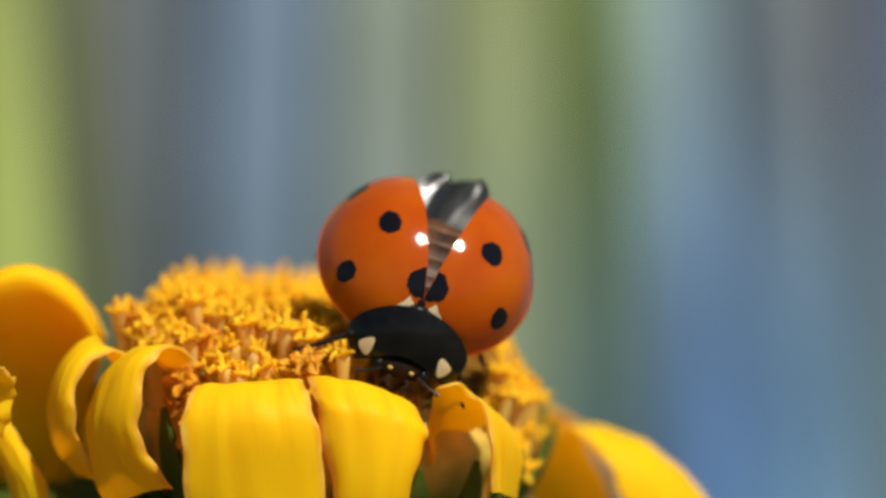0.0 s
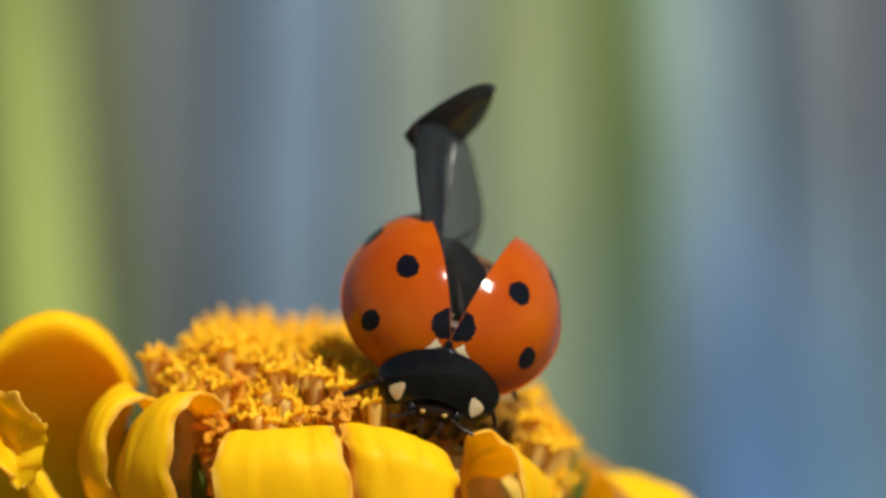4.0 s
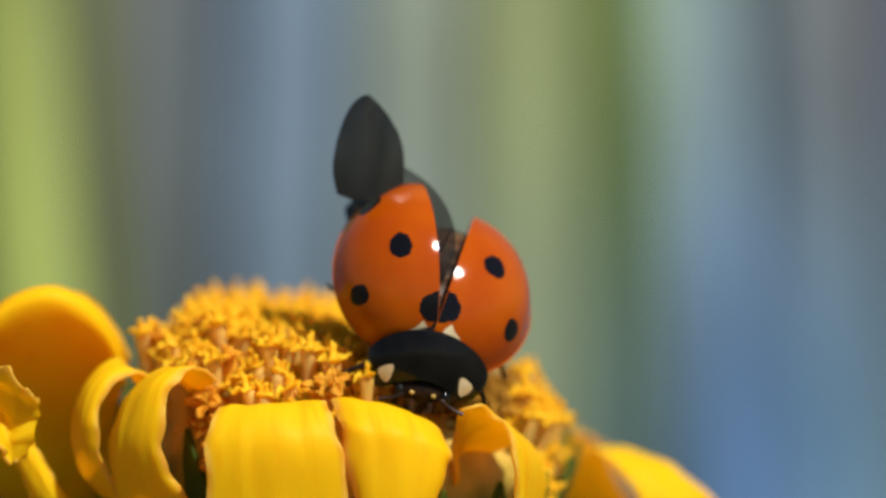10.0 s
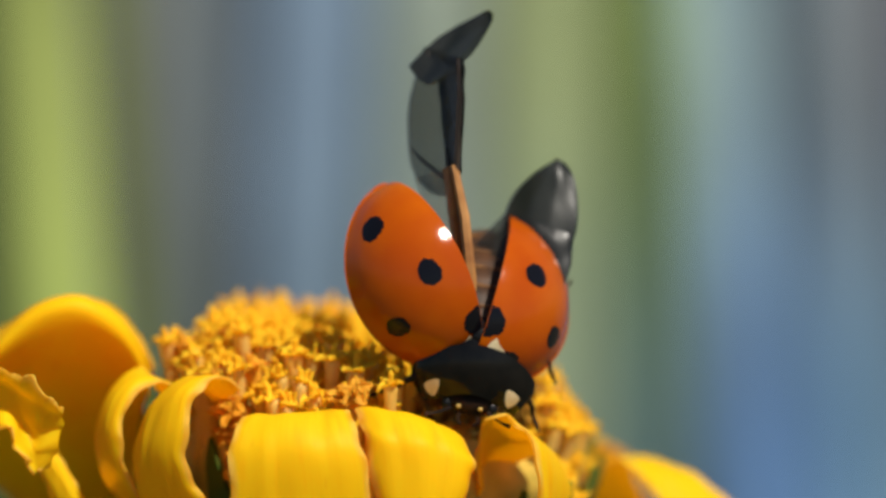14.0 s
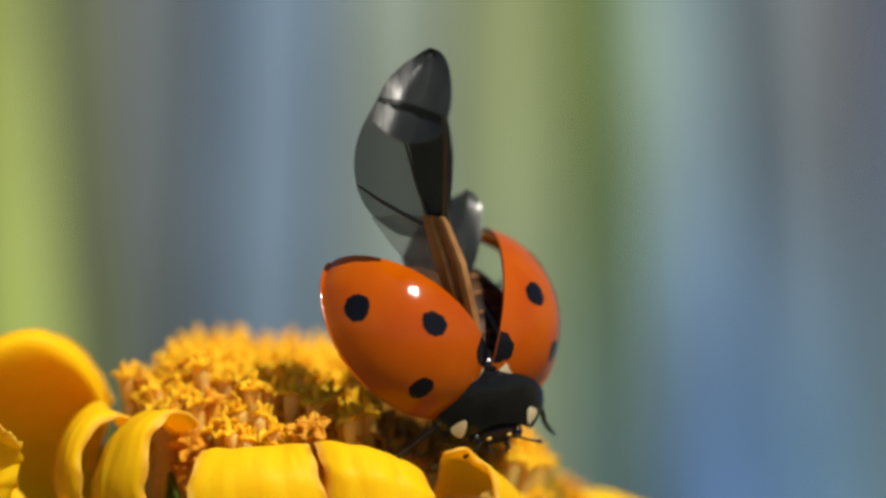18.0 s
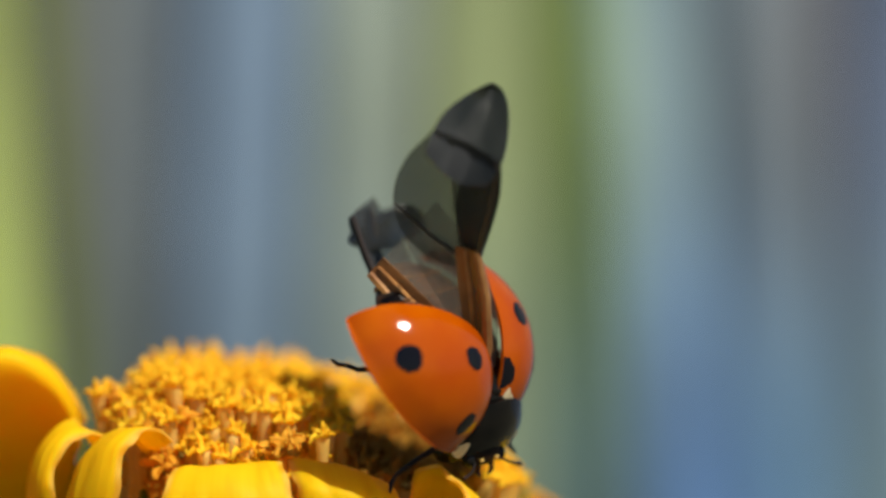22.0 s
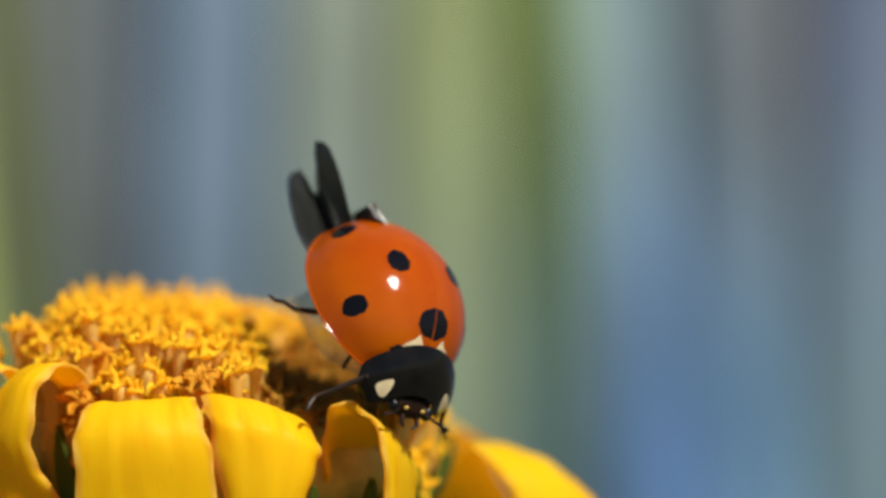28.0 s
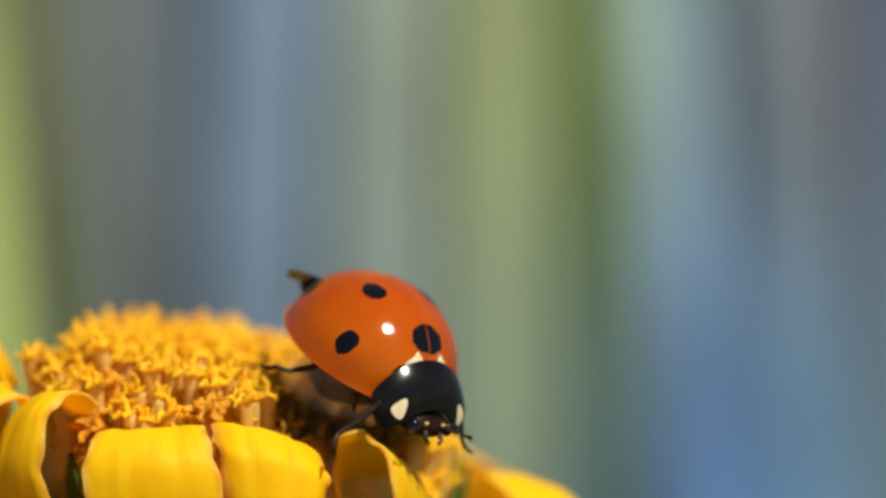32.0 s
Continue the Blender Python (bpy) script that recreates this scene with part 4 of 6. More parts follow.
ELYTRON_L = [
    (0, 1.350, 0.550, 1.450, 0.9909, -0.0047, 0.0399, -0.1285),
    (1, 1.350, 0.550, 1.450, 0.9776, -0.0650, 0.0863, -0.1808),
    (2, 1.350, 0.550, 1.450, 0.9990, -0.0367, -0.0055, -0.0247),
    (2.3, 1.350, 0.550, 1.450, 0.9990, -0.0367, -0.0055, -0.0247),
    (2.42, 1.350, 0.550, 1.450, 0.9901, -0.0743, 0.0534, -0.1069),
    (2.5, 1.350, 0.550, 1.450, 0.9901, -0.0743, 0.0534, -0.1069),
    (3, 1.350, 0.550, 1.450, 0.9802, -0.0597, 0.0571, -0.1798),
    (5.45, 1.350, 0.550, 1.450, 0.9918, -0.0142, -0.0411, -0.1159),
    (5.82, 1.350, 0.550, 1.450, 0.9918, -0.0142, -0.0411, -0.1159),
    (6, 1.350, 0.550, 1.450, 0.9925, -0.0113, -0.0474, -0.1118),
    (6.5, 1.350, 0.550, 1.450, 0.9896, -0.0871, 0.0255, -0.1113),
    (7, 1.350, 0.550, 1.450, 0.9999, -0.0101, -0.0035, -0.0067),
    (8, 1.350, 0.550, 1.450, 1.0000, 0.0000, 0.0000, 0.0000),
    (9, 1.350, 0.550, 1.450, 1.0000, 0.0000, 0.0000, 0.0000),
    (9.9, 1.350, 0.550, 1.450, 1.0000, 0.0000, 0.0000, 0.0000),
    (10, 1.350, 0.550, 1.450, 0.9966, -0.0288, -0.0276, -0.0727),
    (10.1, 1.350, 0.550, 1.450, 0.9677, 0.0120, 0.0646, -0.2435),
    (10.5, 1.350, 0.550, 1.450, 0.9677, 0.0120, 0.0646, -0.2435),
    (11, 1.350, 0.550, 1.450, 0.9186, 0.0906, 0.0868, -0.3748),
    (11.5, 1.350, 0.550, 1.450, 0.9942, -0.0297, -0.0204, -0.1011),
    (12, 1.350, 0.550, 1.450, 0.9902, -0.0368, 0.0309, -0.1311),
    (13, 1.350, 0.550, 1.450, 0.9875, -0.0197, 0.0760, -0.1364),
    (14, 1.350, 0.550, 1.450, 0.9959, -0.0803, -0.0188, -0.0379),
    (14.5, 1.350, 0.550, 1.450, 0.9953, -0.0293, 0.0257, -0.0883),
    (16.5, 1.350, 0.550, 1.450, 0.9952, -0.0171, 0.0119, -0.0951),
    (17, 1.350, 0.550, 1.450, 0.9942, -0.0315, 0.0105, -0.1027),
    (17.03, 1.350, 0.550, 1.450, 0.9942, -0.0315, 0.0105, -0.1027),
    (17.12, 1.350, 0.550, 1.450, 0.9979, 0.0169, -0.0130, -0.0611),
    (17.5, 1.350, 0.550, 1.450, 0.9979, 0.0169, -0.0130, -0.0611),
    (17.55, 1.350, 0.550, 1.450, 0.9979, 0.0169, -0.0130, -0.0611),
    (17.67, 1.350, 0.550, 1.450, 0.9811, -0.0625, 0.0337, -0.1801),
    (18, 1.350, 0.550, 1.450, 0.9811, -0.0625, 0.0337, -0.1801),
    (19, 1.295, 0.577, 1.369, 0.9745, -0.0202, 0.0771, -0.2096),
    (19.5, 1.350, 0.550, 1.450, 0.9957, 0.0006, 0.0436, -0.0818),
    (20, 1.350, 0.550, 1.450, 0.9995, -0.0135, -0.0211, -0.0178),
    (20.07, 1.350, 0.550, 1.450, 0.9995, -0.0135, -0.0211, -0.0178),
    (20.27, 1.350, 0.550, 1.450, 0.9878, -0.0159, 0.0447, -0.1482),
    (20.5, 1.350, 0.550, 1.450, 0.9878, -0.0159, 0.0447, -0.1482),
    (21, 1.350, 0.550, 1.450, 0.9908, -0.0330, -0.0283, -0.1283),
    (21.38, 1.350, 0.550, 1.450, 0.9908, -0.0330, -0.0283, -0.1283),
    (21.5, 1.350, 0.550, 1.450, 0.9852, -0.1020, -0.0107, -0.1371),
    (21.78, 1.350, 0.550, 1.450, 0.9852, -0.1020, -0.0107, -0.1371),
    (21.95, 1.350, 0.550, 1.450, 0.9911, 0.0015, -0.0343, -0.1290),
    (22, 1.350, 0.550, 1.450, 0.9911, 0.0015, -0.0343, -0.1290),
    (22.5, 1.350, 0.550, 1.450, 0.9944, -0.0948, -0.0192, -0.0438),
    (22.8, 1.350, 0.550, 1.450, 0.9944, -0.0948, -0.0192, -0.0438),
    (23, 1.350, 0.550, 1.450, 1.0000, -0.0021, -0.0024, -0.0018),
    (23.07, 1.350, 0.550, 1.450, 1.0000, -0.0021, -0.0024, -0.0018),
    (23.27, 1.350, 0.550, 1.450, 0.9984, 0.0468, 0.0188, 0.0255),
    (23.5, 1.350, 0.550, 1.450, 0.9984, 0.0468, 0.0188, 0.0255),
    (23.75, 1.350, 0.550, 1.450, 0.9180, 0.1748, 0.1039, -0.3404),
    (24, 1.575, 0.240, 1.878, 0.5558, 0.2276, 0.3142, -0.7352),
    (24.4, 1.575, 0.240, 1.878, 0.5558, 0.2276, 0.3142, -0.7352),
    (24.52, 1.462, 0.395, 1.664, 0.8820, 0.1290, 0.1781, -0.4168),
    (24.63, 1.350, 0.550, 1.450, 1.0000, 0.0000, 0.0000, 0.0000),
    (25, 1.350, 0.550, 1.450, 1.0000, 0.0000, 0.0000, 0.0000),
    (28, 1.350, 0.550, 1.450, 1.0000, 0.0000, 0.0000, 0.0000),
    (29, 1.350, 0.550, 1.450, 1.0000, 0.0000, 0.0000, 0.0000),
    (30, 1.350, 0.550, 1.450, 1.0000, 0.0000, 0.0000, 0.0000),
    (31, 1.350, 0.550, 1.450, 1.0000, 0.0000, 0.0000, 0.0000),
    (32, 1.350, 0.550, 1.450, 1.0000, 0.0000, 0.0000, 0.0000),
]
ELYTRON_R = [
    (0, 1.350, -0.550, 1.450, 0.9897, -0.0185, 0.0167, 0.1413),
    (1, 1.350, -0.550, 1.450, 0.9394, -0.1430, 0.1248, 0.2855),
    (2, 1.350, -0.550, 1.450, 0.9990, 0.0132, 0.0151, 0.0403),
    (2.3, 1.350, -0.550, 1.450, 0.9990, 0.0132, 0.0151, 0.0403),
    (2.42, 1.350, -0.550, 1.450, 0.8658, -0.2249, 0.1381, 0.4251),
    (2.5, 1.350, -0.550, 1.450, 0.8658, -0.2249, 0.1381, 0.4251),
    (3, 1.350, -0.550, 1.450, 0.9274, -0.1236, 0.1098, 0.3357),
    (5.45, 1.350, -0.550, 1.450, 0.9924, 0.0369, -0.0154, 0.0813),
    (5.82, 1.350, -0.550, 1.450, 0.9924, 0.0369, -0.0154, 0.0813),
    (6, 1.350, -0.550, 1.450, 0.9965, 0.0471, -0.0234, 0.0651),
    (6.5, 1.350, -0.550, 1.450, 0.9062, -0.2423, 0.0360, 0.3446),
    (7, 1.350, -0.550, 1.450, 1.0000, 0.0058, 0.0009, 0.0059),
    (8, 1.350, -0.550, 1.450, 1.0000, 0.0000, 0.0000, 0.0000),
    (9, 1.350, -0.550, 1.450, 1.0000, 0.0000, 0.0000, 0.0000),
    (9.9, 1.350, -0.550, 1.450, 1.0000, 0.0000, 0.0000, 0.0000),
    (10, 1.350, -0.550, 1.450, 0.9881, -0.0211, 0.0937, 0.1201),
    (10.1, 1.350, -0.550, 1.450, 0.8334, -0.2242, 0.0888, 0.4974),
    (10.5, 1.350, -0.550, 1.450, 0.8334, -0.2242, 0.0888, 0.4974),
    (11, 1.350, -0.550, 1.450, 0.7943, -0.1705, 0.1427, 0.5654),
    (11.5, 1.350, -0.550, 1.450, 0.9583, -0.0460, 0.1713, 0.2242),
    (12, 1.350, -0.550, 1.450, 0.9342, -0.0610, 0.2110, 0.2811),
    (13, 1.350, -0.550, 1.450, 0.9541, 0.0205, 0.2395, 0.1785),
    (14, 1.350, -0.550, 1.450, 0.9207, -0.1102, 0.1855, 0.3251),
    (14.5, 1.350, -0.550, 1.450, 0.9644, -0.0709, 0.1360, 0.2152),
    (16.5, 1.350, -0.550, 1.450, 0.9361, -0.1267, 0.1129, 0.3081),
    (17, 1.350, -0.550, 1.450, 0.9309, -0.0979, 0.0848, 0.3416),
    (17.03, 1.350, -0.550, 1.450, 0.9309, -0.0979, 0.0848, 0.3416),
    (17.12, 1.350, -0.550, 1.450, 0.9616, -0.1286, 0.0742, 0.2308),
    (17.5, 1.350, -0.550, 1.450, 0.9616, -0.1286, 0.0742, 0.2308),
    (17.55, 1.350, -0.550, 1.450, 0.9616, -0.1286, 0.0742, 0.2308),
    (17.67, 1.350, -0.550, 1.450, 0.9179, -0.1171, 0.1434, 0.3510),
    (18, 1.350, -0.550, 1.450, 0.9179, -0.1171, 0.1434, 0.3510),
    (19, 1.350, -0.550, 1.450, 0.9413, -0.0454, 0.1392, 0.3043),
    (19.5, 1.350, -0.550, 1.450, 0.9677, -0.0362, 0.0583, 0.2427),
    (20, 1.350, -0.550, 1.450, 0.9998, -0.0052, -0.0200, 0.0045),
    (20.07, 1.350, -0.550, 1.450, 0.9998, -0.0052, -0.0200, 0.0045),
    (20.27, 1.350, -0.550, 1.450, 0.8727, -0.1251, 0.1763, 0.4379),
    (20.5, 1.350, -0.550, 1.450, 0.8727, -0.1251, 0.1763, 0.4379),
    (21, 1.350, -0.550, 1.450, 0.9687, -0.0270, 0.1277, 0.2110),
    (21.38, 1.350, -0.550, 1.450, 0.9687, -0.0270, 0.1277, 0.2110),
    (21.5, 1.350, -0.550, 1.450, 0.9953, -0.0060, -0.0375, 0.0885),
    (21.78, 1.350, -0.550, 1.450, 0.9953, -0.0060, -0.0375, 0.0885),
    (21.95, 1.350, -0.550, 1.450, 0.8547, -0.2020, 0.0779, 0.4718),
    (22, 1.350, -0.550, 1.450, 0.8547, -0.2020, 0.0779, 0.4718),
    (22.5, 1.350, -0.550, 1.450, 0.9896, -0.1058, 0.0479, 0.0848),
    (22.8, 1.350, -0.550, 1.450, 0.9896, -0.1058, 0.0479, 0.0848),
    (23, 1.350, -0.550, 1.450, 0.9979, 0.0167, -0.0534, 0.0329),
    (23.07, 1.350, -0.550, 1.450, 0.9979, 0.0167, -0.0534, 0.0329),
    (23.27, 1.350, -0.550, 1.450, 0.8531, -0.2590, 0.0862, 0.4447),
    (23.5, 1.350, -0.550, 1.450, 0.8531, -0.2590, 0.0862, 0.4447),
    (24, 1.336, -0.824, 1.739, 0.7632, 0.0555, 0.2254, 0.6031),
    (24.4, 1.336, -0.824, 1.739, 0.7632, 0.0555, 0.2254, 0.6031),
    (24.52, 1.343, -0.687, 1.595, 0.9389, 0.0296, 0.1200, 0.3212),
    (24.63, 1.350, -0.550, 1.450, 1.0000, 0.0000, 0.0000, 0.0000),
    (25, 1.350, -0.550, 1.450, 1.0000, 0.0000, 0.0000, 0.0000),
    (28, 1.350, -0.550, 1.450, 1.0000, 0.0000, 0.0000, 0.0000),
    (29, 1.350, -0.550, 1.450, 1.0000, 0.0000, 0.0000, 0.0000),
    (30, 1.350, -0.550, 1.450, 1.0000, 0.0000, 0.0000, 0.0000),
    (31, 1.350, -0.550, 1.450, 1.0000, 0.0000, 0.0000, 0.0000),
    (32, 1.350, -0.550, 1.450, 1.0000, 0.0000, 0.0000, 0.0000),
]
WING_R = [
    (0, 2.300, -0.420, 0.095, 0.0000, 0.0000, 0.5012, 0.8653),
    (1, 2.300, -0.420, 0.095, 0.0000, 0.0000, 0.5012, 0.8653),
    (2, 2.300, -0.420, 0.095, 0.0000, 0.0000, 0.5012, 0.8653),
    (2.3, 2.300, -0.420, 0.095, 0.0000, 0.0000, 0.5012, 0.8653),
    (2.42, 0.929, -0.420, 1.300, 0.3863, -0.0690, -0.6651, -0.6353),
    (2.5, 0.929, -0.420, 1.300, 0.3863, -0.0690, -0.6651, -0.6353),
    (3, 0.935, -0.420, 1.300, 0.3128, -0.0084, -0.6873, -0.6555),
    (5.45, 2.218, -0.420, 0.167, 0.0188, -0.0005, -0.5124, -0.8527),
    (5.82, 2.218, -0.420, 0.167, 0.0188, -0.0005, -0.5124, -0.8527),
    (6, 2.300, -0.420, 0.095, 0.0000, 0.0000, 0.5012, 0.8653),
    (6.5, 1.057, -0.354, 1.267, 0.2968, -0.0177, -0.3796, -0.8761),
    (7, 2.300, -0.420, 0.095, 0.0000, 0.0000, 0.5012, 0.8653),
    (8, 2.300, -0.420, 0.095, 0.0000, 0.0000, 0.5012, 0.8653),
    (8.12, 2.300, -0.420, 0.095, 0.0000, 0.0000, 0.5012, 0.8653),
    (9, 2.300, -0.420, 0.095, 0.0000, 0.0000, 0.5012, 0.8653),
    (9.9, 2.300, -0.420, 0.095, 0.0000, 0.0000, 0.5012, 0.8653),
    (10, 2.300, -0.420, 0.095, 0.0000, 0.0000, 0.5012, 0.8653),
    (10.1, 0.950, -0.420, 1.300, 0.3879, -0.0923, -0.6854, -0.6093),
    (10.5, 0.950, -0.420, 1.300, 0.3879, -0.0923, -0.6854, -0.6093),
    (11, 0.943, -0.420, 1.300, 0.4231, -0.0675, -0.6775, -0.5979),
    (11.5, 0.967, -0.420, 1.295, 0.2284, -0.0602, -0.8424, -0.4842),
    (12, 0.970, -0.420, 1.294, 0.3065, -0.1044, -0.7437, -0.5849),
    (12.5, 0.964, -0.420, 1.296, 0.2531, 0.0085, -0.9660, -0.0528),
    (13, 0.958, -0.419, 1.298, 0.1117, 0.1184, -0.8520, 0.4976),
    (13.5, 0.950, -0.420, 1.299, 0.2187, 0.0720, -0.9730, -0.0175),
    (14, 0.943, -0.420, 1.300, 0.2615, 0.0045, -0.8083, -0.5275),
    (14.25, 0.879, -0.468, 1.304, 0.3093, 0.0144, -0.5186, -0.7970),
    (14.5, 0.816, -0.517, 1.308, 0.3078, 0.0220, -0.1465, -0.9398),
    (15.5, 0.889, -0.468, 1.302, 0.2905, -0.0025, -0.5591, -0.7765),
    (16.5, 0.962, -0.420, 1.296, 0.2157, -0.0264, -0.8611, -0.4596),
    (17, 0.927, -0.420, 1.300, 0.2013, -0.0313, -0.6863, -0.6982),
    (17.03, 0.927, -0.420, 1.300, 0.2013, -0.0313, -0.6863, -0.6982),
    (17.12, 0.282, -0.748, 1.145, 0.2037, 0.1387, -0.1516, -0.9572),
    (17.5, 0.282, -0.748, 1.145, 0.2037, 0.1387, -0.1516, -0.9572),
    (17.55, 0.282, -0.748, 1.145, 0.2037, 0.1387, -0.1516, -0.9572),
    (17.61, 0.630, -0.584, 1.219, 0.3443, 0.0337, -0.5270, -0.7763),
    (17.67, 0.978, -0.420, 1.292, 0.4145, -0.0782, -0.7947, -0.4366),
    (18, 0.978, -0.420, 1.292, 0.4145, -0.0782, -0.7947, -0.4366),
    (19, 0.980, -0.420, 1.291, 0.4018, -0.1017, -0.7531, -0.5110),
    (19.25, 0.634, -0.640, 1.190, 0.3950, 0.0071, -0.3903, -0.8316),
    (19.5, 0.288, -0.861, 1.089, 0.2909, 0.1141, 0.0687, -0.9474),
    (20, 1.009, -0.392, 1.337, 0.2317, 0.2352, 0.1258, -0.9355),
    (20.07, 1.009, -0.392, 1.337, 0.2317, 0.2352, 0.1258, -0.9355),
    (20.17, 0.989, -0.406, 1.316, 0.4122, 0.0652, -0.3517, -0.8379),
    (20.27, 0.969, -0.420, 1.294, 0.4694, -0.1243, -0.7241, -0.4898),
    (20.5, 0.969, -0.420, 1.294, 0.4694, -0.1243, -0.7241, -0.4898),
    (21, 0.951, -0.420, 1.300, 0.4628, -0.0094, -0.8619, -0.2071),
    (21.38, 0.951, -0.420, 1.300, 0.4628, -0.0094, -0.8619, -0.2071),
    (21.41, 0.806, -0.470, 1.167, 0.2894, -0.0697, -0.9529, 0.0580),
    (21.44, 0.662, -0.520, 1.034, 0.0835, -0.1222, -0.9369, 0.3166),
    (21.47, 0.517, -0.570, 0.902, -0.1318, -0.1610, -0.8157, 0.5397),
    (21.5, 0.373, -0.620, 0.769, 0.3323, 0.1817, 0.6029, -0.7021),
    (21.78, 0.373, -0.620, 0.769, 0.3323, 0.1817, 0.6029, -0.7021),
    (21.83, 0.520, -0.570, 0.901, 0.4415, 0.1318, 0.2879, -0.8396),
    (21.87, 0.667, -0.520, 1.032, 0.4921, 0.0644, -0.0653, -0.8657),
    (21.91, 0.815, -0.470, 1.164, 0.4775, -0.0115, -0.4098, -0.7772),
    (21.95, 0.962, -0.420, 1.296, 0.3996, -0.0859, -0.7000, -0.5856),
    (22, 0.962, -0.420, 1.296, 0.3996, -0.0859, -0.7000, -0.5856),
    (22.5, 0.950, -0.420, 1.300, 0.3008, -0.1108, -0.8419, -0.4342),
    (22.8, 0.950, -0.420, 1.300, 0.3008, -0.1108, -0.8419, -0.4342),
    (22.85, 0.863, -0.421, 1.232, 0.3084, 0.0110, -0.6389, -0.7046),
    (22.9, 0.776, -0.422, 1.163, 0.2762, 0.1314, -0.3534, -0.8840),
    (22.95, 0.689, -0.424, 1.094, 0.2083, 0.2348, -0.0223, -0.9492),
    (23, 0.602, -0.425, 1.025, 0.1135, 0.3079, 0.3118, -0.8917),
    (23.07, 0.602, -0.425, 1.025, 0.1135, 0.3079, 0.3118, -0.8917),
    (23.12, 0.689, -0.423, 1.094, 0.2312, 0.2510, 0.0002, -0.9400),
    (23.17, 0.776, -0.422, 1.163, 0.3219, 0.1648, -0.3114, -0.8788),
    (23.22, 0.863, -0.421, 1.231, 0.3752, 0.0595, -0.5867, -0.7151),
    (23.27, 0.950, -0.420, 1.300, 0.3847, -0.0528, -0.7937, -0.4682),
    (23.5, 0.950, -0.420, 1.300, 0.3847, -0.0528, -0.7937, -0.4682),
    (23.75, 0.947, -0.420, 1.300, 0.4546, 0.0669, -0.5566, -0.6922),
    (24, 0.943, -0.604, 1.761, 0.4050, 0.0443, -0.1118, -0.9064),
    (24.4, 0.943, -0.604, 1.761, 0.4050, 0.0443, -0.1118, -0.9064),
    (24.63, 1.405, -0.272, 1.511, 0.2003, 0.1573, 0.2815, -0.9251),
    (25, 1.405, -0.272, 1.511, 0.2003, 0.1573, 0.2815, -0.9251),
    (25.25, 1.853, -0.346, 0.803, 0.1100, 0.0863, -0.1206, -0.9828),
    (25.5, 2.300, -0.420, 0.095, 0.0000, 0.0000, 0.5012, 0.8653),
    (25.62, 2.300, -0.420, 0.095, 0.0000, 0.0000, 0.5012, 0.8653),
    (28, 2.300, -0.420, 0.095, 0.0000, 0.0000, 0.5012, 0.8653),
    (29, 2.300, -0.420, 0.095, 0.0000, 0.0000, 0.5012, 0.8653),
    (30, 2.300, -0.420, 0.095, 0.0000, 0.0000, 0.5012, 0.8653),
    (31, 2.300, -0.420, 0.095, 0.0000, 0.0000, 0.5012, 0.8653),
    (32, 2.300, -0.420, 0.095, 0.0000, 0.0000, 0.5012, 0.8653),
]
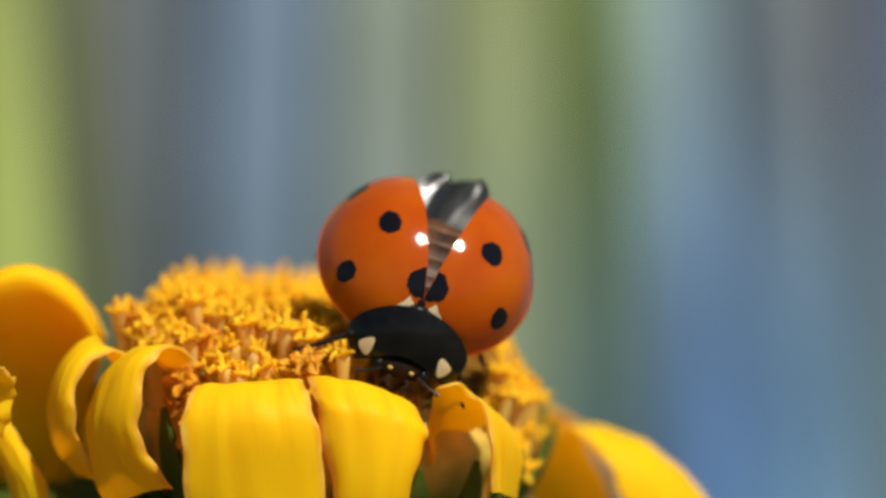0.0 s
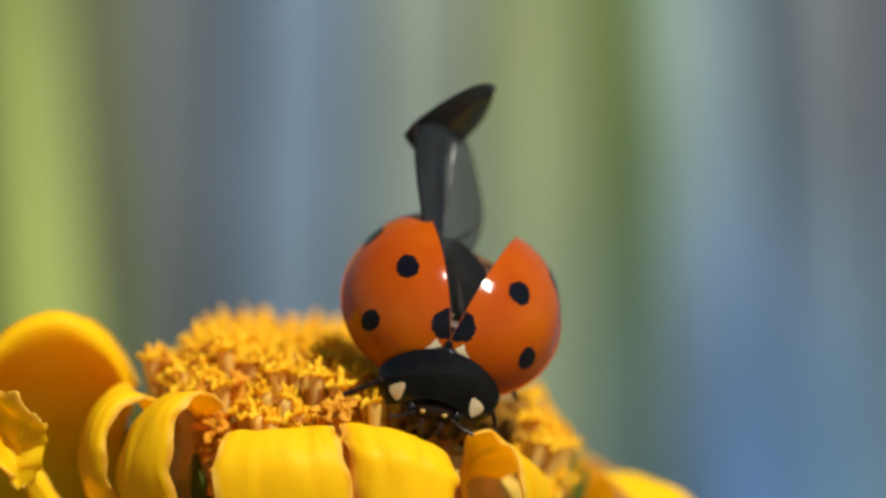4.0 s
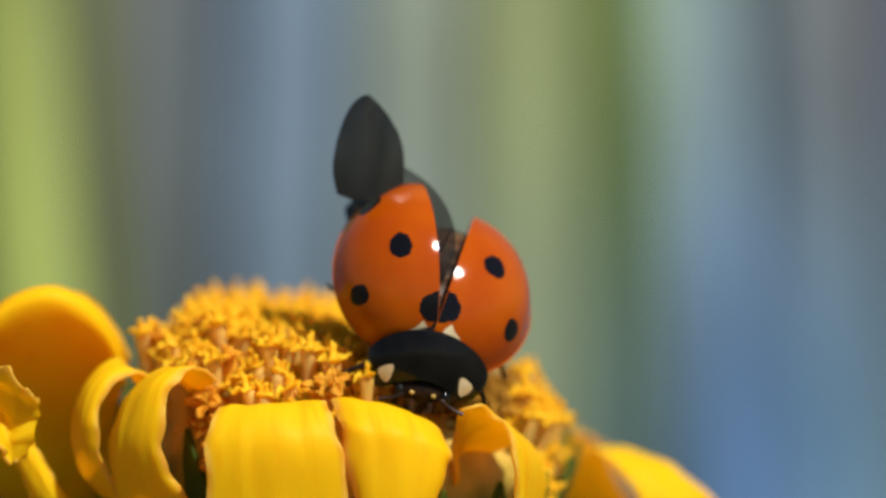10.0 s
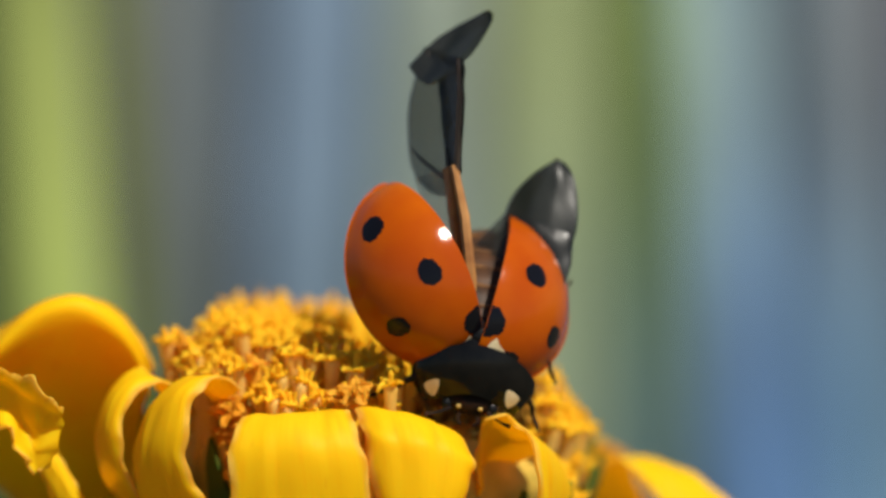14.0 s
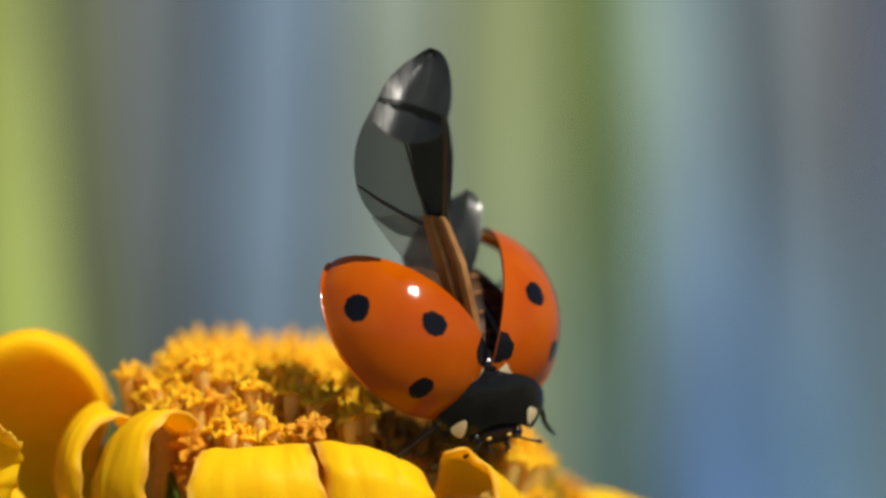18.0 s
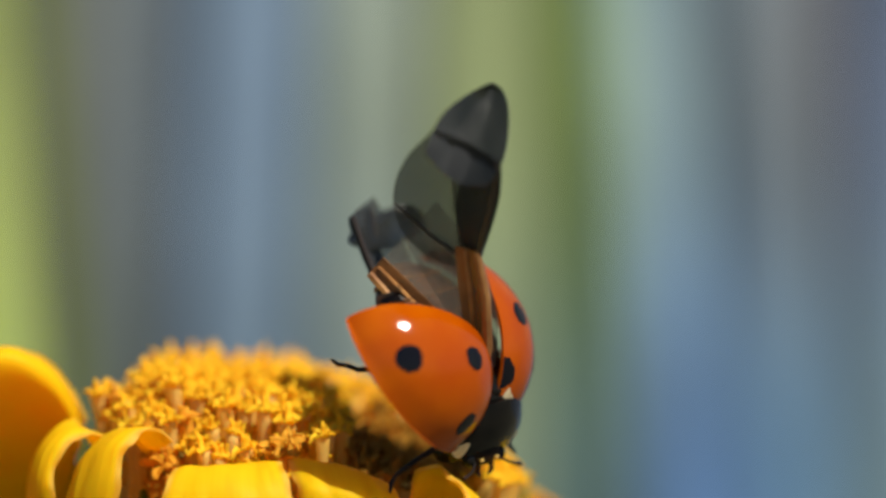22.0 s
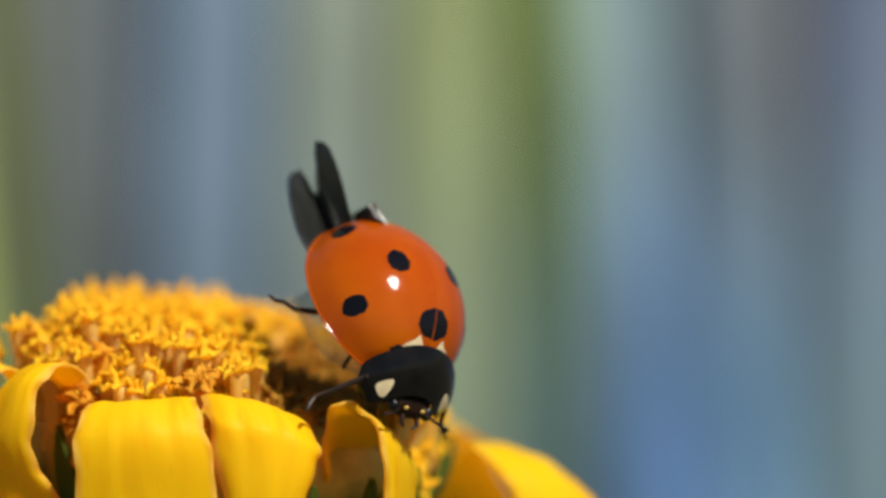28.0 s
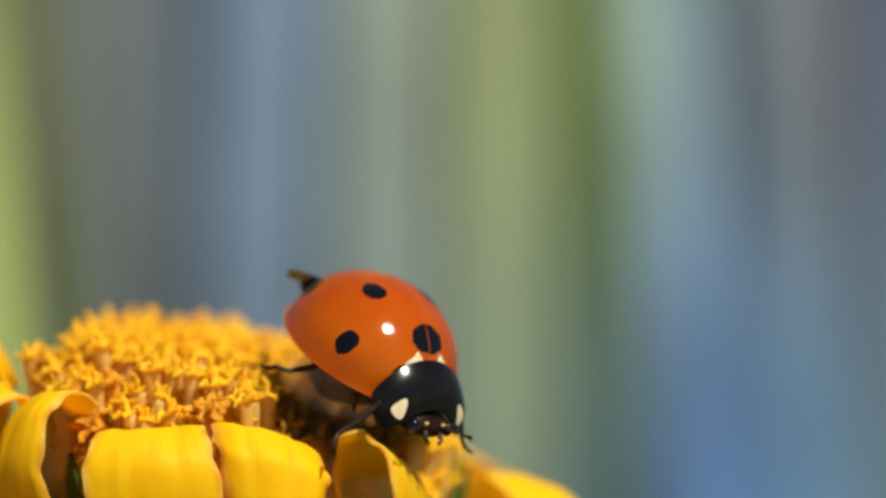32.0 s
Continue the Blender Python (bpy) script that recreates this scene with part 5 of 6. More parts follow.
PANEL_R = [
    (0, 5.200, 0.000, 0.000, 0.0707, 0.0000, -0.9975, 0.0000),
    (1, 5.200, 0.000, 0.000, 0.0707, 0.0000, -0.9975, 0.0000),
    (2, 5.200, 0.000, 0.000, 0.0707, 0.0000, -0.9975, 0.0000),
    (2.3, 5.200, 0.000, 0.000, 0.0707, 0.0000, -0.9975, 0.0000),
    (2.33, 5.200, 0.000, 0.000, 0.4162, 0.0000, -0.9093, 0.0000),
    (2.36, 5.200, 0.000, 0.000, 0.7087, 0.0000, -0.7055, 0.0000),
    (2.39, 5.200, 0.000, 0.000, 0.9112, 0.0000, -0.4120, 0.0000),
    (2.42, 5.200, -0.000, 0.000, 0.9978, 0.0000, -0.0661, -0.0000),
    (2.5, 5.200, -0.000, 0.000, 0.9978, 0.0000, -0.0661, -0.0000),
    (3, 5.172, -0.066, 0.086, 0.9941, -0.0630, -0.0867, -0.0145),
    (5.45, 2.585, 0.585, 0.247, 0.8059, -0.5379, -0.0560, 0.1960),
    (5.82, 2.585, 0.585, 0.247, 0.8059, -0.5379, -0.0560, 0.1960),
    (6, 2.420, 0.627, 0.257, 0.7939, -0.5682, -0.0540, 0.2094),
    (6.25, 3.810, 0.313, 0.129, 0.9481, -0.3158, -0.0005, -0.0381),
    (6.5, 5.200, 0.000, 0.000, 0.9584, -0.0155, 0.0530, -0.2799),
    (6.75, 3.663, 0.135, 0.097, 0.9573, -0.2848, -0.0400, -0.0278),
    (7, 2.127, 0.270, 0.194, 0.8177, -0.5130, -0.1272, 0.2283),
    (7.5, 2.127, 0.270, 0.194, 0.8177, -0.5130, -0.1272, 0.2283),
    (7.53, 2.895, 0.203, 0.146, 0.7414, -0.4498, -0.4560, 0.2002),
    (7.55, 3.663, 0.135, 0.097, 0.5771, -0.3333, -0.7307, 0.1483),
    (7.57, 4.432, 0.068, 0.049, 0.3444, -0.1771, -0.9186, 0.0788),
    (7.6, 5.200, 0.000, 0.000, 0.0707, 0.0000, -0.9975, 0.0000),
    (8, 5.200, 0.000, 0.000, 0.0707, 0.0000, -0.9975, 0.0000),
    (9, 5.200, 0.000, 0.000, 0.0707, 0.0000, -0.9975, 0.0000),
    (9.9, 5.200, 0.000, 0.000, 0.0707, 0.0000, -0.9975, 0.0000),
    (9.93, 4.655, 0.145, -0.116, 0.2676, -0.2670, -0.9230, 0.0714),
    (9.95, 4.109, 0.291, -0.232, 0.4323, -0.5017, -0.7372, 0.1341),
    (9.97, 3.563, 0.436, -0.347, 0.5447, -0.6758, -0.4624, 0.1807),
    (10, 3.018, 0.582, -0.463, 0.5915, -0.7685, -0.1318, 0.2055),
    (10.05, 4.109, 0.291, -0.232, 0.8863, -0.4293, -0.1303, 0.1148),
    (10.1, 5.200, -0.000, 0.000, 0.9949, 0.0000, -0.1014, 0.0000),
    (10.5, 5.200, -0.000, 0.000, 0.9949, 0.0000, -0.1014, 0.0000),
    (11, 5.200, 0.000, -0.000, 0.9919, -0.0000, -0.1273, -0.0000),
    (11.5, 5.200, -0.000, 0.000, 0.9997, 0.0000, -0.0262, 0.0000),
    (12, 5.200, 0.000, -0.000, 0.9983, -0.0000, -0.0578, 0.0000),
    (13, 5.200, -0.000, -0.000, 0.9631, -0.0348, 0.1536, -0.2181),
    (14, 5.200, 0.000, -0.000, 0.9998, -0.0000, -0.0197, -0.0000),
    (14.5, 5.200, 0.000, 0.000, 0.9600, -0.0029, 0.0098, -0.2800),
    (16.5, 5.200, -0.000, 0.000, 0.9998, 0.0000, 0.0191, 0.0000),
    (17, 5.200, 0.000, -0.000, 0.9999, 0.0000, 0.0105, 0.0000),
    (17.03, 5.200, 0.000, -0.000, 0.9999, 0.0000, 0.0105, 0.0000),
    (17.12, 5.200, 0.000, 0.000, 0.9902, 0.0044, -0.0324, -0.1360),
    (17.5, 5.200, 0.000, 0.000, 0.9902, 0.0044, -0.0324, -0.1360),
    (17.55, 5.200, 0.000, 0.000, 0.9902, 0.0044, -0.0324, -0.1360),
    (17.67, 5.200, -0.000, 0.000, 0.9994, -0.0000, -0.0349, 0.0000),
    (18, 5.200, -0.000, 0.000, 0.9994, -0.0000, -0.0349, 0.0000),
    (19, 5.200, -0.000, 0.000, 0.9994, 0.0000, -0.0342, -0.0000),
    (19.5, 5.200, -0.000, -0.000, 0.9788, 0.0080, -0.0389, -0.2009),
    (20, 5.200, 0.000, 0.000, 0.9517, -0.0318, 0.1056, -0.2864),
    (20.07, 5.200, 0.000, 0.000, 0.9517, -0.0318, 0.1056, -0.2864),
    (20.27, 5.200, 0.000, -0.000, 0.9991, -0.0000, -0.0418, 0.0000),
    (20.5, 5.200, 0.000, -0.000, 0.9991, -0.0000, -0.0418, 0.0000),
    (21, 5.200, -0.000, 0.000, 0.9950, 0.0000, -0.0996, 0.0000),
    (21.38, 5.200, -0.000, 0.000, 0.9950, 0.0000, -0.0996, 0.0000),
    (21.5, 5.200, 0.000, -0.000, 0.9799, -0.0198, 0.1533, -0.1262),
    (21.78, 5.200, 0.000, -0.000, 0.9799, -0.0198, 0.1533, -0.1262),
    (21.95, 5.200, -0.000, -0.000, 0.9991, -0.0000, -0.0413, -0.0000),
    (22, 5.200, -0.000, -0.000, 0.9991, -0.0000, -0.0413, -0.0000),
    (22.5, 5.200, 0.000, -0.000, 0.9976, 0.0000, -0.0690, -0.0000),
    (22.8, 5.200, 0.000, -0.000, 0.9976, 0.0000, -0.0690, -0.0000),
    (23, 5.200, 0.000, 0.000, 0.9828, 0.0100, -0.0561, -0.1759),
    (23.07, 5.200, 0.000, 0.000, 0.9828, 0.0100, -0.0561, -0.1759),
    (23.27, 5.200, 0.000, 0.000, 0.9893, 0.0000, -0.1457, 0.0000),
    (23.5, 5.200, 0.000, 0.000, 0.9893, 0.0000, -0.1457, 0.0000),
    (24, 5.200, 0.000, -0.000, 0.9876, -0.0000, -0.1572, 0.0000),
    (24.4, 5.200, 0.000, -0.000, 0.9876, -0.0000, -0.1572, 0.0000),
    (24.63, 5.200, -0.000, -0.000, 0.9550, -0.0281, 0.0962, -0.2793),
    (25, 5.200, -0.000, -0.000, 0.9550, -0.0281, 0.0962, -0.2793),
    (25.25, 3.913, 0.452, 0.069, 0.9301, -0.3544, 0.0390, -0.0884),
    (25.5, 2.626, 0.905, 0.138, 0.7686, -0.6287, -0.0240, 0.1155),
    (25.54, 3.484, 0.603, 0.092, 0.6805, -0.5289, -0.4976, 0.0972),
    (25.58, 4.342, 0.302, 0.046, 0.4274, -0.3010, -0.8507, 0.0553),
    (25.62, 5.200, 0.000, 0.000, 0.0707, 0.0000, -0.9975, 0.0000),
    (28, 5.200, 0.000, 0.000, 0.0707, 0.0000, -0.9975, 0.0000),
    (29, 5.200, 0.000, 0.000, 0.0707, 0.0000, -0.9975, 0.0000),
    (30, 5.200, 0.000, 0.000, 0.0707, 0.0000, -0.9975, 0.0000),
    (31, 5.200, 0.000, 0.000, 0.0707, 0.0000, -0.9975, 0.0000),
    (32, 5.200, 0.000, 0.000, 0.0707, 0.0000, -0.9975, 0.0000),
]
TIP_R = [
    (0, 4.795, 0.003, 0.262, 0.9241, -0.3193, -0.1975, -0.0712),
    (1, 5.368, -0.105, 0.065, 0.8613, -0.2114, -0.0991, 0.4512),
    (1.5, 3.702, 0.134, 0.623, 0.9553, -0.2848, -0.0788, -0.0064),
    (2, 1.339, -0.000, 0.550, 0.9081, -0.0275, -0.1552, -0.3880),
    (2.3, 1.339, -0.000, 0.550, 0.9081, -0.0275, -0.1552, -0.3880),
    (2.36, 5.203, -0.000, 0.532, 0.8664, 0.1296, -0.4396, -0.1984),
    (2.42, 9.066, -0.000, 0.514, 0.7005, 0.2682, -0.6610, 0.0197),
    (2.5, 9.066, -0.000, 0.514, 0.7005, 0.2682, -0.6610, 0.0197),
    (3, 9.191, -0.442, 1.356, 0.6609, 0.1269, -0.7384, 0.0440),
    (4.22, 7.667, 0.795, 0.535, 0.8382, -0.2284, -0.4750, 0.1404),
    (5.45, 6.142, 2.033, -0.287, 0.8043, -0.5212, -0.0978, 0.2004),
    (5.82, 6.142, 2.033, -0.287, 0.8043, -0.5212, -0.0978, 0.2004),
    (6, 5.955, 2.163, -0.336, 0.7939, -0.5682, -0.0540, 0.2094),
    (6.25, 7.211, 0.032, -0.349, 0.8815, -0.2819, -0.3787, -0.0027),
    (6.5, 8.467, -2.099, -0.363, 0.7575, 0.0721, -0.6125, -0.2143),
    (6.75, 6.980, 0.068, -0.135, 0.8774, -0.2456, -0.4120, 0.0078),
    (7, 5.494, 2.235, 0.092, 0.8177, -0.5130, -0.1272, 0.2283),
    (8, 5.981, 2.080, 0.670, 0.8694, -0.4547, 0.0382, 0.1895),
    (9, 7.388, 0.792, 0.471, 0.7436, -0.6471, 0.1333, 0.1032),
    (9.9, 7.388, 0.792, 0.471, 0.7436, -0.6471, 0.1333, 0.1032),
    (10, 6.065, 3.378, -0.703, 0.8577, -0.3683, -0.2957, 0.2032),
    (10.1, 9.020, 0.000, 0.786, 0.8401, 0.1840, -0.5098, 0.0195),
    (10.5, 9.020, 0.000, 0.786, 0.8401, 0.1840, -0.5098, 0.0195),
    (11, 8.974, 0.000, 0.985, 0.8607, 0.1601, -0.4827, 0.0209),
    (11.5, 9.095, 0.000, 0.204, 0.9005, 0.1654, -0.4021, 0.0048),
    (12, 9.074, 0.000, 0.450, 0.8691, 0.1791, -0.4610, 0.0109),
    (12.5, 8.809, -0.840, -0.322, 0.9914, 0.0376, 0.0741, -0.1011),
    (13, 8.545, -1.680, -1.095, 0.7827, -0.1165, 0.5845, -0.1794),
    (13.5, 8.821, -0.840, -0.470, 0.9883, 0.0299, 0.1080, -0.1031),
    (14, 9.097, -0.000, 0.154, 0.9008, 0.1674, -0.4006, 0.0037),
    (14.5, 8.488, -2.097, -0.067, 0.8869, 0.0475, -0.3805, -0.2577),
    (16.5, 9.097, -0.000, -0.149, 0.9166, 0.1666, -0.3635, -0.0028),
    (17, 9.099, 0.000, -0.082, 0.8969, 0.1807, -0.4035, -0.0013),
    (17.03, 9.099, 0.000, -0.082, 0.8969, 0.1807, -0.4035, -0.0013),
    (17.12, 8.948, -1.052, 0.245, 0.8510, 0.1355, -0.4943, -0.1142),
    (17.5, 8.948, -1.052, 0.245, 0.8510, 0.1355, -0.4943, -0.1142),
    (17.55, 8.948, -1.052, 0.245, 0.8510, 0.1355, -0.4943, -0.1142),
    (17.67, 9.091, -0.000, 0.272, 0.8696, 0.1866, -0.4571, 0.0072),
    (18, 9.091, -0.000, 0.272, 0.8696, 0.1866, -0.4571, 0.0072),
    (19, 9.091, -0.000, 0.267, 0.8565, 0.1959, -0.4774, 0.0074),
    (19.5, 8.773, -1.536, 0.285, 0.8011, 0.1198, -0.5632, -0.1634),
    (20, 8.373, -2.152, -0.713, 0.8878, 0.0289, -0.3805, -0.2572),
    (20.07, 8.373, -2.152, -0.713, 0.8878, 0.0289, -0.3805, -0.2572),
    (20.27, 9.086, 0.000, 0.326, 0.8720, 0.1825, -0.4542, 0.0082),
    (20.5, 9.086, 0.000, 0.326, 0.8720, 0.1825, -0.4542, 0.0082),
    (21, 9.023, 0.000, 0.773, 0.9892, -0.0938, 0.1121, -0.0088),
    (21.38, 9.023, 0.000, 0.773, 0.9892, -0.0938, 0.1121, -0.0088),
    (21.5, 8.792, -0.988, -1.152, 0.9890, 0.0044, 0.0709, -0.1295),
    (21.78, 8.792, -0.988, -1.152, 0.9890, 0.0044, 0.0709, -0.1295),
    (21.95, 9.087, 0.000, 0.322, 0.8747, 0.1806, -0.4497, 0.0080),
    (22, 9.087, 0.000, 0.322, 0.8747, 0.1806, -0.4497, 0.0080),
    (22.5, 9.063, 0.000, 0.537, 0.8824, 0.1651, -0.4405, 0.0118),
    (22.8, 9.063, 0.000, 0.537, 0.8824, 0.1651, -0.4405, 0.0118),
    (23, 8.834, -1.353, 0.416, 0.8485, 0.1151, -0.4943, -0.1499),
    (23.07, 8.834, -1.353, 0.416, 0.8485, 0.1151, -0.4943, -0.1499),
    (23.27, 8.934, 0.000, 1.124, 0.9966, -0.0766, 0.0266, -0.0108),
    (23.5, 8.934, 0.000, 1.124, 0.9966, -0.0766, 0.0266, -0.0108),
    (24, 8.907, 0.000, 1.211, 0.8849, 0.1303, -0.4467, 0.0210),
    (24.4, 8.907, 0.000, 1.211, 0.8849, 0.1303, -0.4467, 0.0210),
    (24.63, 8.419, -2.102, -0.655, 0.9223, 0.0214, -0.2821, -0.2633),
    (25, 8.419, -2.102, -0.655, 0.9223, 0.0214, -0.2821, -0.2633),
    (25.25, 7.418, -0.193, -0.470, 0.9247, -0.3321, -0.1674, -0.0808),
    (25.5, 6.418, 1.715, -0.285, 0.7686, -0.6287, -0.0240, 0.1155),
    (25.62, 6.412, 1.656, -0.254, 0.7639, -0.6339, -0.0202, 0.1193),
    (28, 6.633, -0.186, -0.572, 0.8958, -0.4417, -0.0501, -0.0021),
    (29, 6.432, 0.034, -0.319, 0.7439, -0.4516, -0.0146, 0.3291),
    (30, 6.230, 0.255, -0.066, 0.5920, -0.4615, 0.0210, 0.6604),
    (30.5, 6.131, 0.475, 0.479, 0.6945, -0.5606, 0.2743, 0.3579),
    (31, 6.032, 0.696, 1.025, 0.6748, -0.5611, 0.4793, -0.0076),
    (32, 5.106, 0.703, 1.424, 0.7829, -0.5832, 0.2134, -0.0380),
]
WING_L = [
    (0, 2.300, 0.420, 0.095, 0.0000, 0.0000, -0.5012, 0.8653),
    (1, 2.300, 0.420, 0.095, 0.0000, 0.0000, -0.5012, 0.8653),
    (2, 2.300, 0.420, 0.095, 0.0000, 0.0000, -0.5012, 0.8653),
    (2.3, 2.300, 0.420, 0.095, 0.0000, 0.0000, -0.5012, 0.8653),
    (2.42, 2.300, 0.420, 0.095, 0.0000, 0.0000, -0.5012, 0.8653),
    (2.5, 2.300, 0.420, 0.095, 0.0000, 0.0000, -0.5012, 0.8653),
    (3, 2.300, 0.420, 0.095, 0.0000, 0.0000, -0.5012, 0.8653),
    (5.45, 2.300, 0.420, 0.095, 0.0000, 0.0000, -0.5012, 0.8653),
    (5.82, 2.300, 0.420, 0.095, 0.0000, 0.0000, -0.5012, 0.8653),
    (6, 2.300, 0.420, 0.095, 0.0000, 0.0000, -0.5012, 0.8653),
    (6.5, 2.300, 0.420, 0.095, 0.0000, 0.0000, -0.5012, 0.8653),
    (7, 2.300, 0.420, 0.095, 0.0000, 0.0000, -0.5012, 0.8653),
    (8, 2.300, 0.420, 0.095, 0.0000, 0.0000, -0.5012, 0.8653),
    (9, 2.300, 0.420, 0.095, 0.0000, 0.0000, -0.5012, 0.8653),
    (9.9, 2.300, 0.420, 0.095, 0.0000, 0.0000, -0.5012, 0.8653),
    (10, 2.300, 0.420, 0.095, 0.0000, 0.0000, -0.5012, 0.8653),
    (10.1, 2.300, 0.420, 0.095, 0.0000, 0.0000, -0.5012, 0.8653),
    (10.5, 2.300, 0.420, 0.095, 0.0000, 0.0000, -0.5012, 0.8653),
    (11, 2.300, 0.420, 0.095, 0.0000, 0.0000, -0.5012, 0.8653),
    (11.5, 2.300, 0.420, 0.095, 0.0000, 0.0000, -0.5012, 0.8653),
    (12, 2.300, 0.420, 0.095, 0.0000, 0.0000, -0.5012, 0.8653),
    (13, 2.300, 0.420, 0.095, 0.0000, 0.0000, -0.5012, 0.8653),
    (14, 2.300, 0.420, 0.095, 0.0000, 0.0000, -0.5012, 0.8653),
    (14.5, 2.300, 0.420, 0.095, 0.0000, 0.0000, -0.5012, 0.8653),
    (14.62, 2.300, 0.420, 0.095, 0.0000, 0.0000, -0.5012, 0.8653),
    (16.5, 2.300, 0.420, 0.095, 0.0000, 0.0000, -0.5012, 0.8653),
    (17, 2.300, 0.420, 0.095, 0.0000, 0.0000, -0.5012, 0.8653),
    (17.03, 2.300, 0.420, 0.095, 0.0000, 0.0000, -0.5012, 0.8653),
    (17.12, 2.300, 0.420, 0.095, 0.0000, 0.0000, -0.5012, 0.8653),
    (17.5, 2.300, 0.420, 0.095, 0.0000, 0.0000, -0.5012, 0.8653),
    (17.55, 2.300, 0.420, 0.095, 0.0000, 0.0000, -0.5012, 0.8653),
    (17.67, 2.300, 0.420, 0.095, 0.0000, 0.0000, -0.5012, 0.8653),
    (18, 2.300, 0.420, 0.095, 0.0000, 0.0000, -0.5012, 0.8653),
    (19, 2.300, 0.420, 0.095, 0.0000, 0.0000, -0.5012, 0.8653),
    (19.5, 2.300, 0.420, 0.095, 0.0000, 0.0000, -0.5012, 0.8653),
    (20, 2.300, 0.420, 0.095, 0.0000, 0.0000, -0.5012, 0.8653),
    (20.07, 2.300, 0.420, 0.095, 0.0000, 0.0000, -0.5012, 0.8653),
    (20.27, 2.300, 0.420, 0.095, 0.0000, 0.0000, -0.5012, 0.8653),
    (20.5, 2.300, 0.420, 0.095, 0.0000, 0.0000, -0.5012, 0.8653),
    (21, 2.300, 0.420, 0.095, 0.0000, 0.0000, -0.5012, 0.8653),
    (21.38, 2.300, 0.420, 0.095, 0.0000, 0.0000, -0.5012, 0.8653),
    (21.5, 2.300, 0.420, 0.095, 0.0000, 0.0000, -0.5012, 0.8653),
    (21.78, 2.300, 0.420, 0.095, 0.0000, 0.0000, -0.5012, 0.8653),
    (21.83, 1.960, 0.420, 0.396, -0.0257, -0.0699, -0.1656, 0.9834),
    (21.87, 1.621, 0.420, 0.698, -0.0480, -0.1305, 0.1919, 0.9715),
    (21.91, 1.282, 0.420, 0.999, -0.0640, -0.1739, 0.5241, 0.8313),
    (21.95, 0.943, 0.420, 1.300, 0.0715, 0.1943, -0.7870, -0.5812),
    (22, 0.943, 0.420, 1.300, 0.0715, 0.1943, -0.7870, -0.5812),
    (22.167, 1.395, 0.420, 0.898, 0.0595, 0.1618, -0.4190, -0.8915),
    (22.333, 1.848, 0.420, 0.497, 0.0337, 0.0915, 0.0465, -0.9941),
    (22.5, 2.300, 0.420, 0.095, 0.0000, 0.0000, -0.5012, 0.8653),
    (22.8, 2.300, 0.420, 0.095, 0.0000, 0.0000, -0.5012, 0.8653),
    (23, 2.300, 0.420, 0.095, 0.0000, 0.0000, -0.5012, 0.8653),
    (23.07, 2.300, 0.420, 0.095, 0.0000, 0.0000, -0.5012, 0.8653),
    (23.27, 2.300, 0.420, 0.095, 0.0000, 0.0000, -0.5012, 0.8653),
    (23.5, 2.300, 0.420, 0.095, 0.0000, 0.0000, -0.5012, 0.8653),
    (23.75, 1.712, 0.318, 0.990, 0.1712, 0.2699, -0.3657, 0.8742),
    (24, 1.124, 0.215, 1.886, 0.3217, 0.5072, -0.1861, 0.7776),
    (24.4, 1.124, 0.215, 1.886, 0.3217, 0.5072, -0.1861, 0.7776),
    (24.52, 1.712, 0.318, 0.990, 0.1712, 0.2699, -0.3657, 0.8742),
    (24.63, 2.300, 0.420, 0.095, 0.0000, 0.0000, -0.5012, 0.8653),
    (25, 2.300, 0.420, 0.095, 0.0000, 0.0000, -0.5012, 0.8653),
    (25.5, 2.300, 0.420, 0.095, 0.0000, 0.0000, -0.5012, 0.8653),
    (27.38, 2.300, 0.420, 0.095, 0.0000, 0.0000, -0.5012, 0.8653),
    (27.5, 2.300, 0.420, 0.095, 0.0000, 0.0000, -0.5012, 0.8653),
    (28, 2.300, 0.420, 0.095, 0.0000, 0.0000, -0.5012, 0.8653),
    (28.12, 2.300, 0.420, 0.095, 0.0000, 0.0000, -0.5012, 0.8653),
    (29, 2.300, 0.420, 0.095, 0.0000, 0.0000, -0.5012, 0.8653),
    (30, 2.300, 0.420, 0.095, 0.0000, 0.0000, -0.5012, 0.8653),
    (31, 2.300, 0.420, 0.095, 0.0000, 0.0000, -0.5012, 0.8653),
    (32, 2.300, 0.420, 0.095, 0.0000, 0.0000, -0.5012, 0.8653),
]
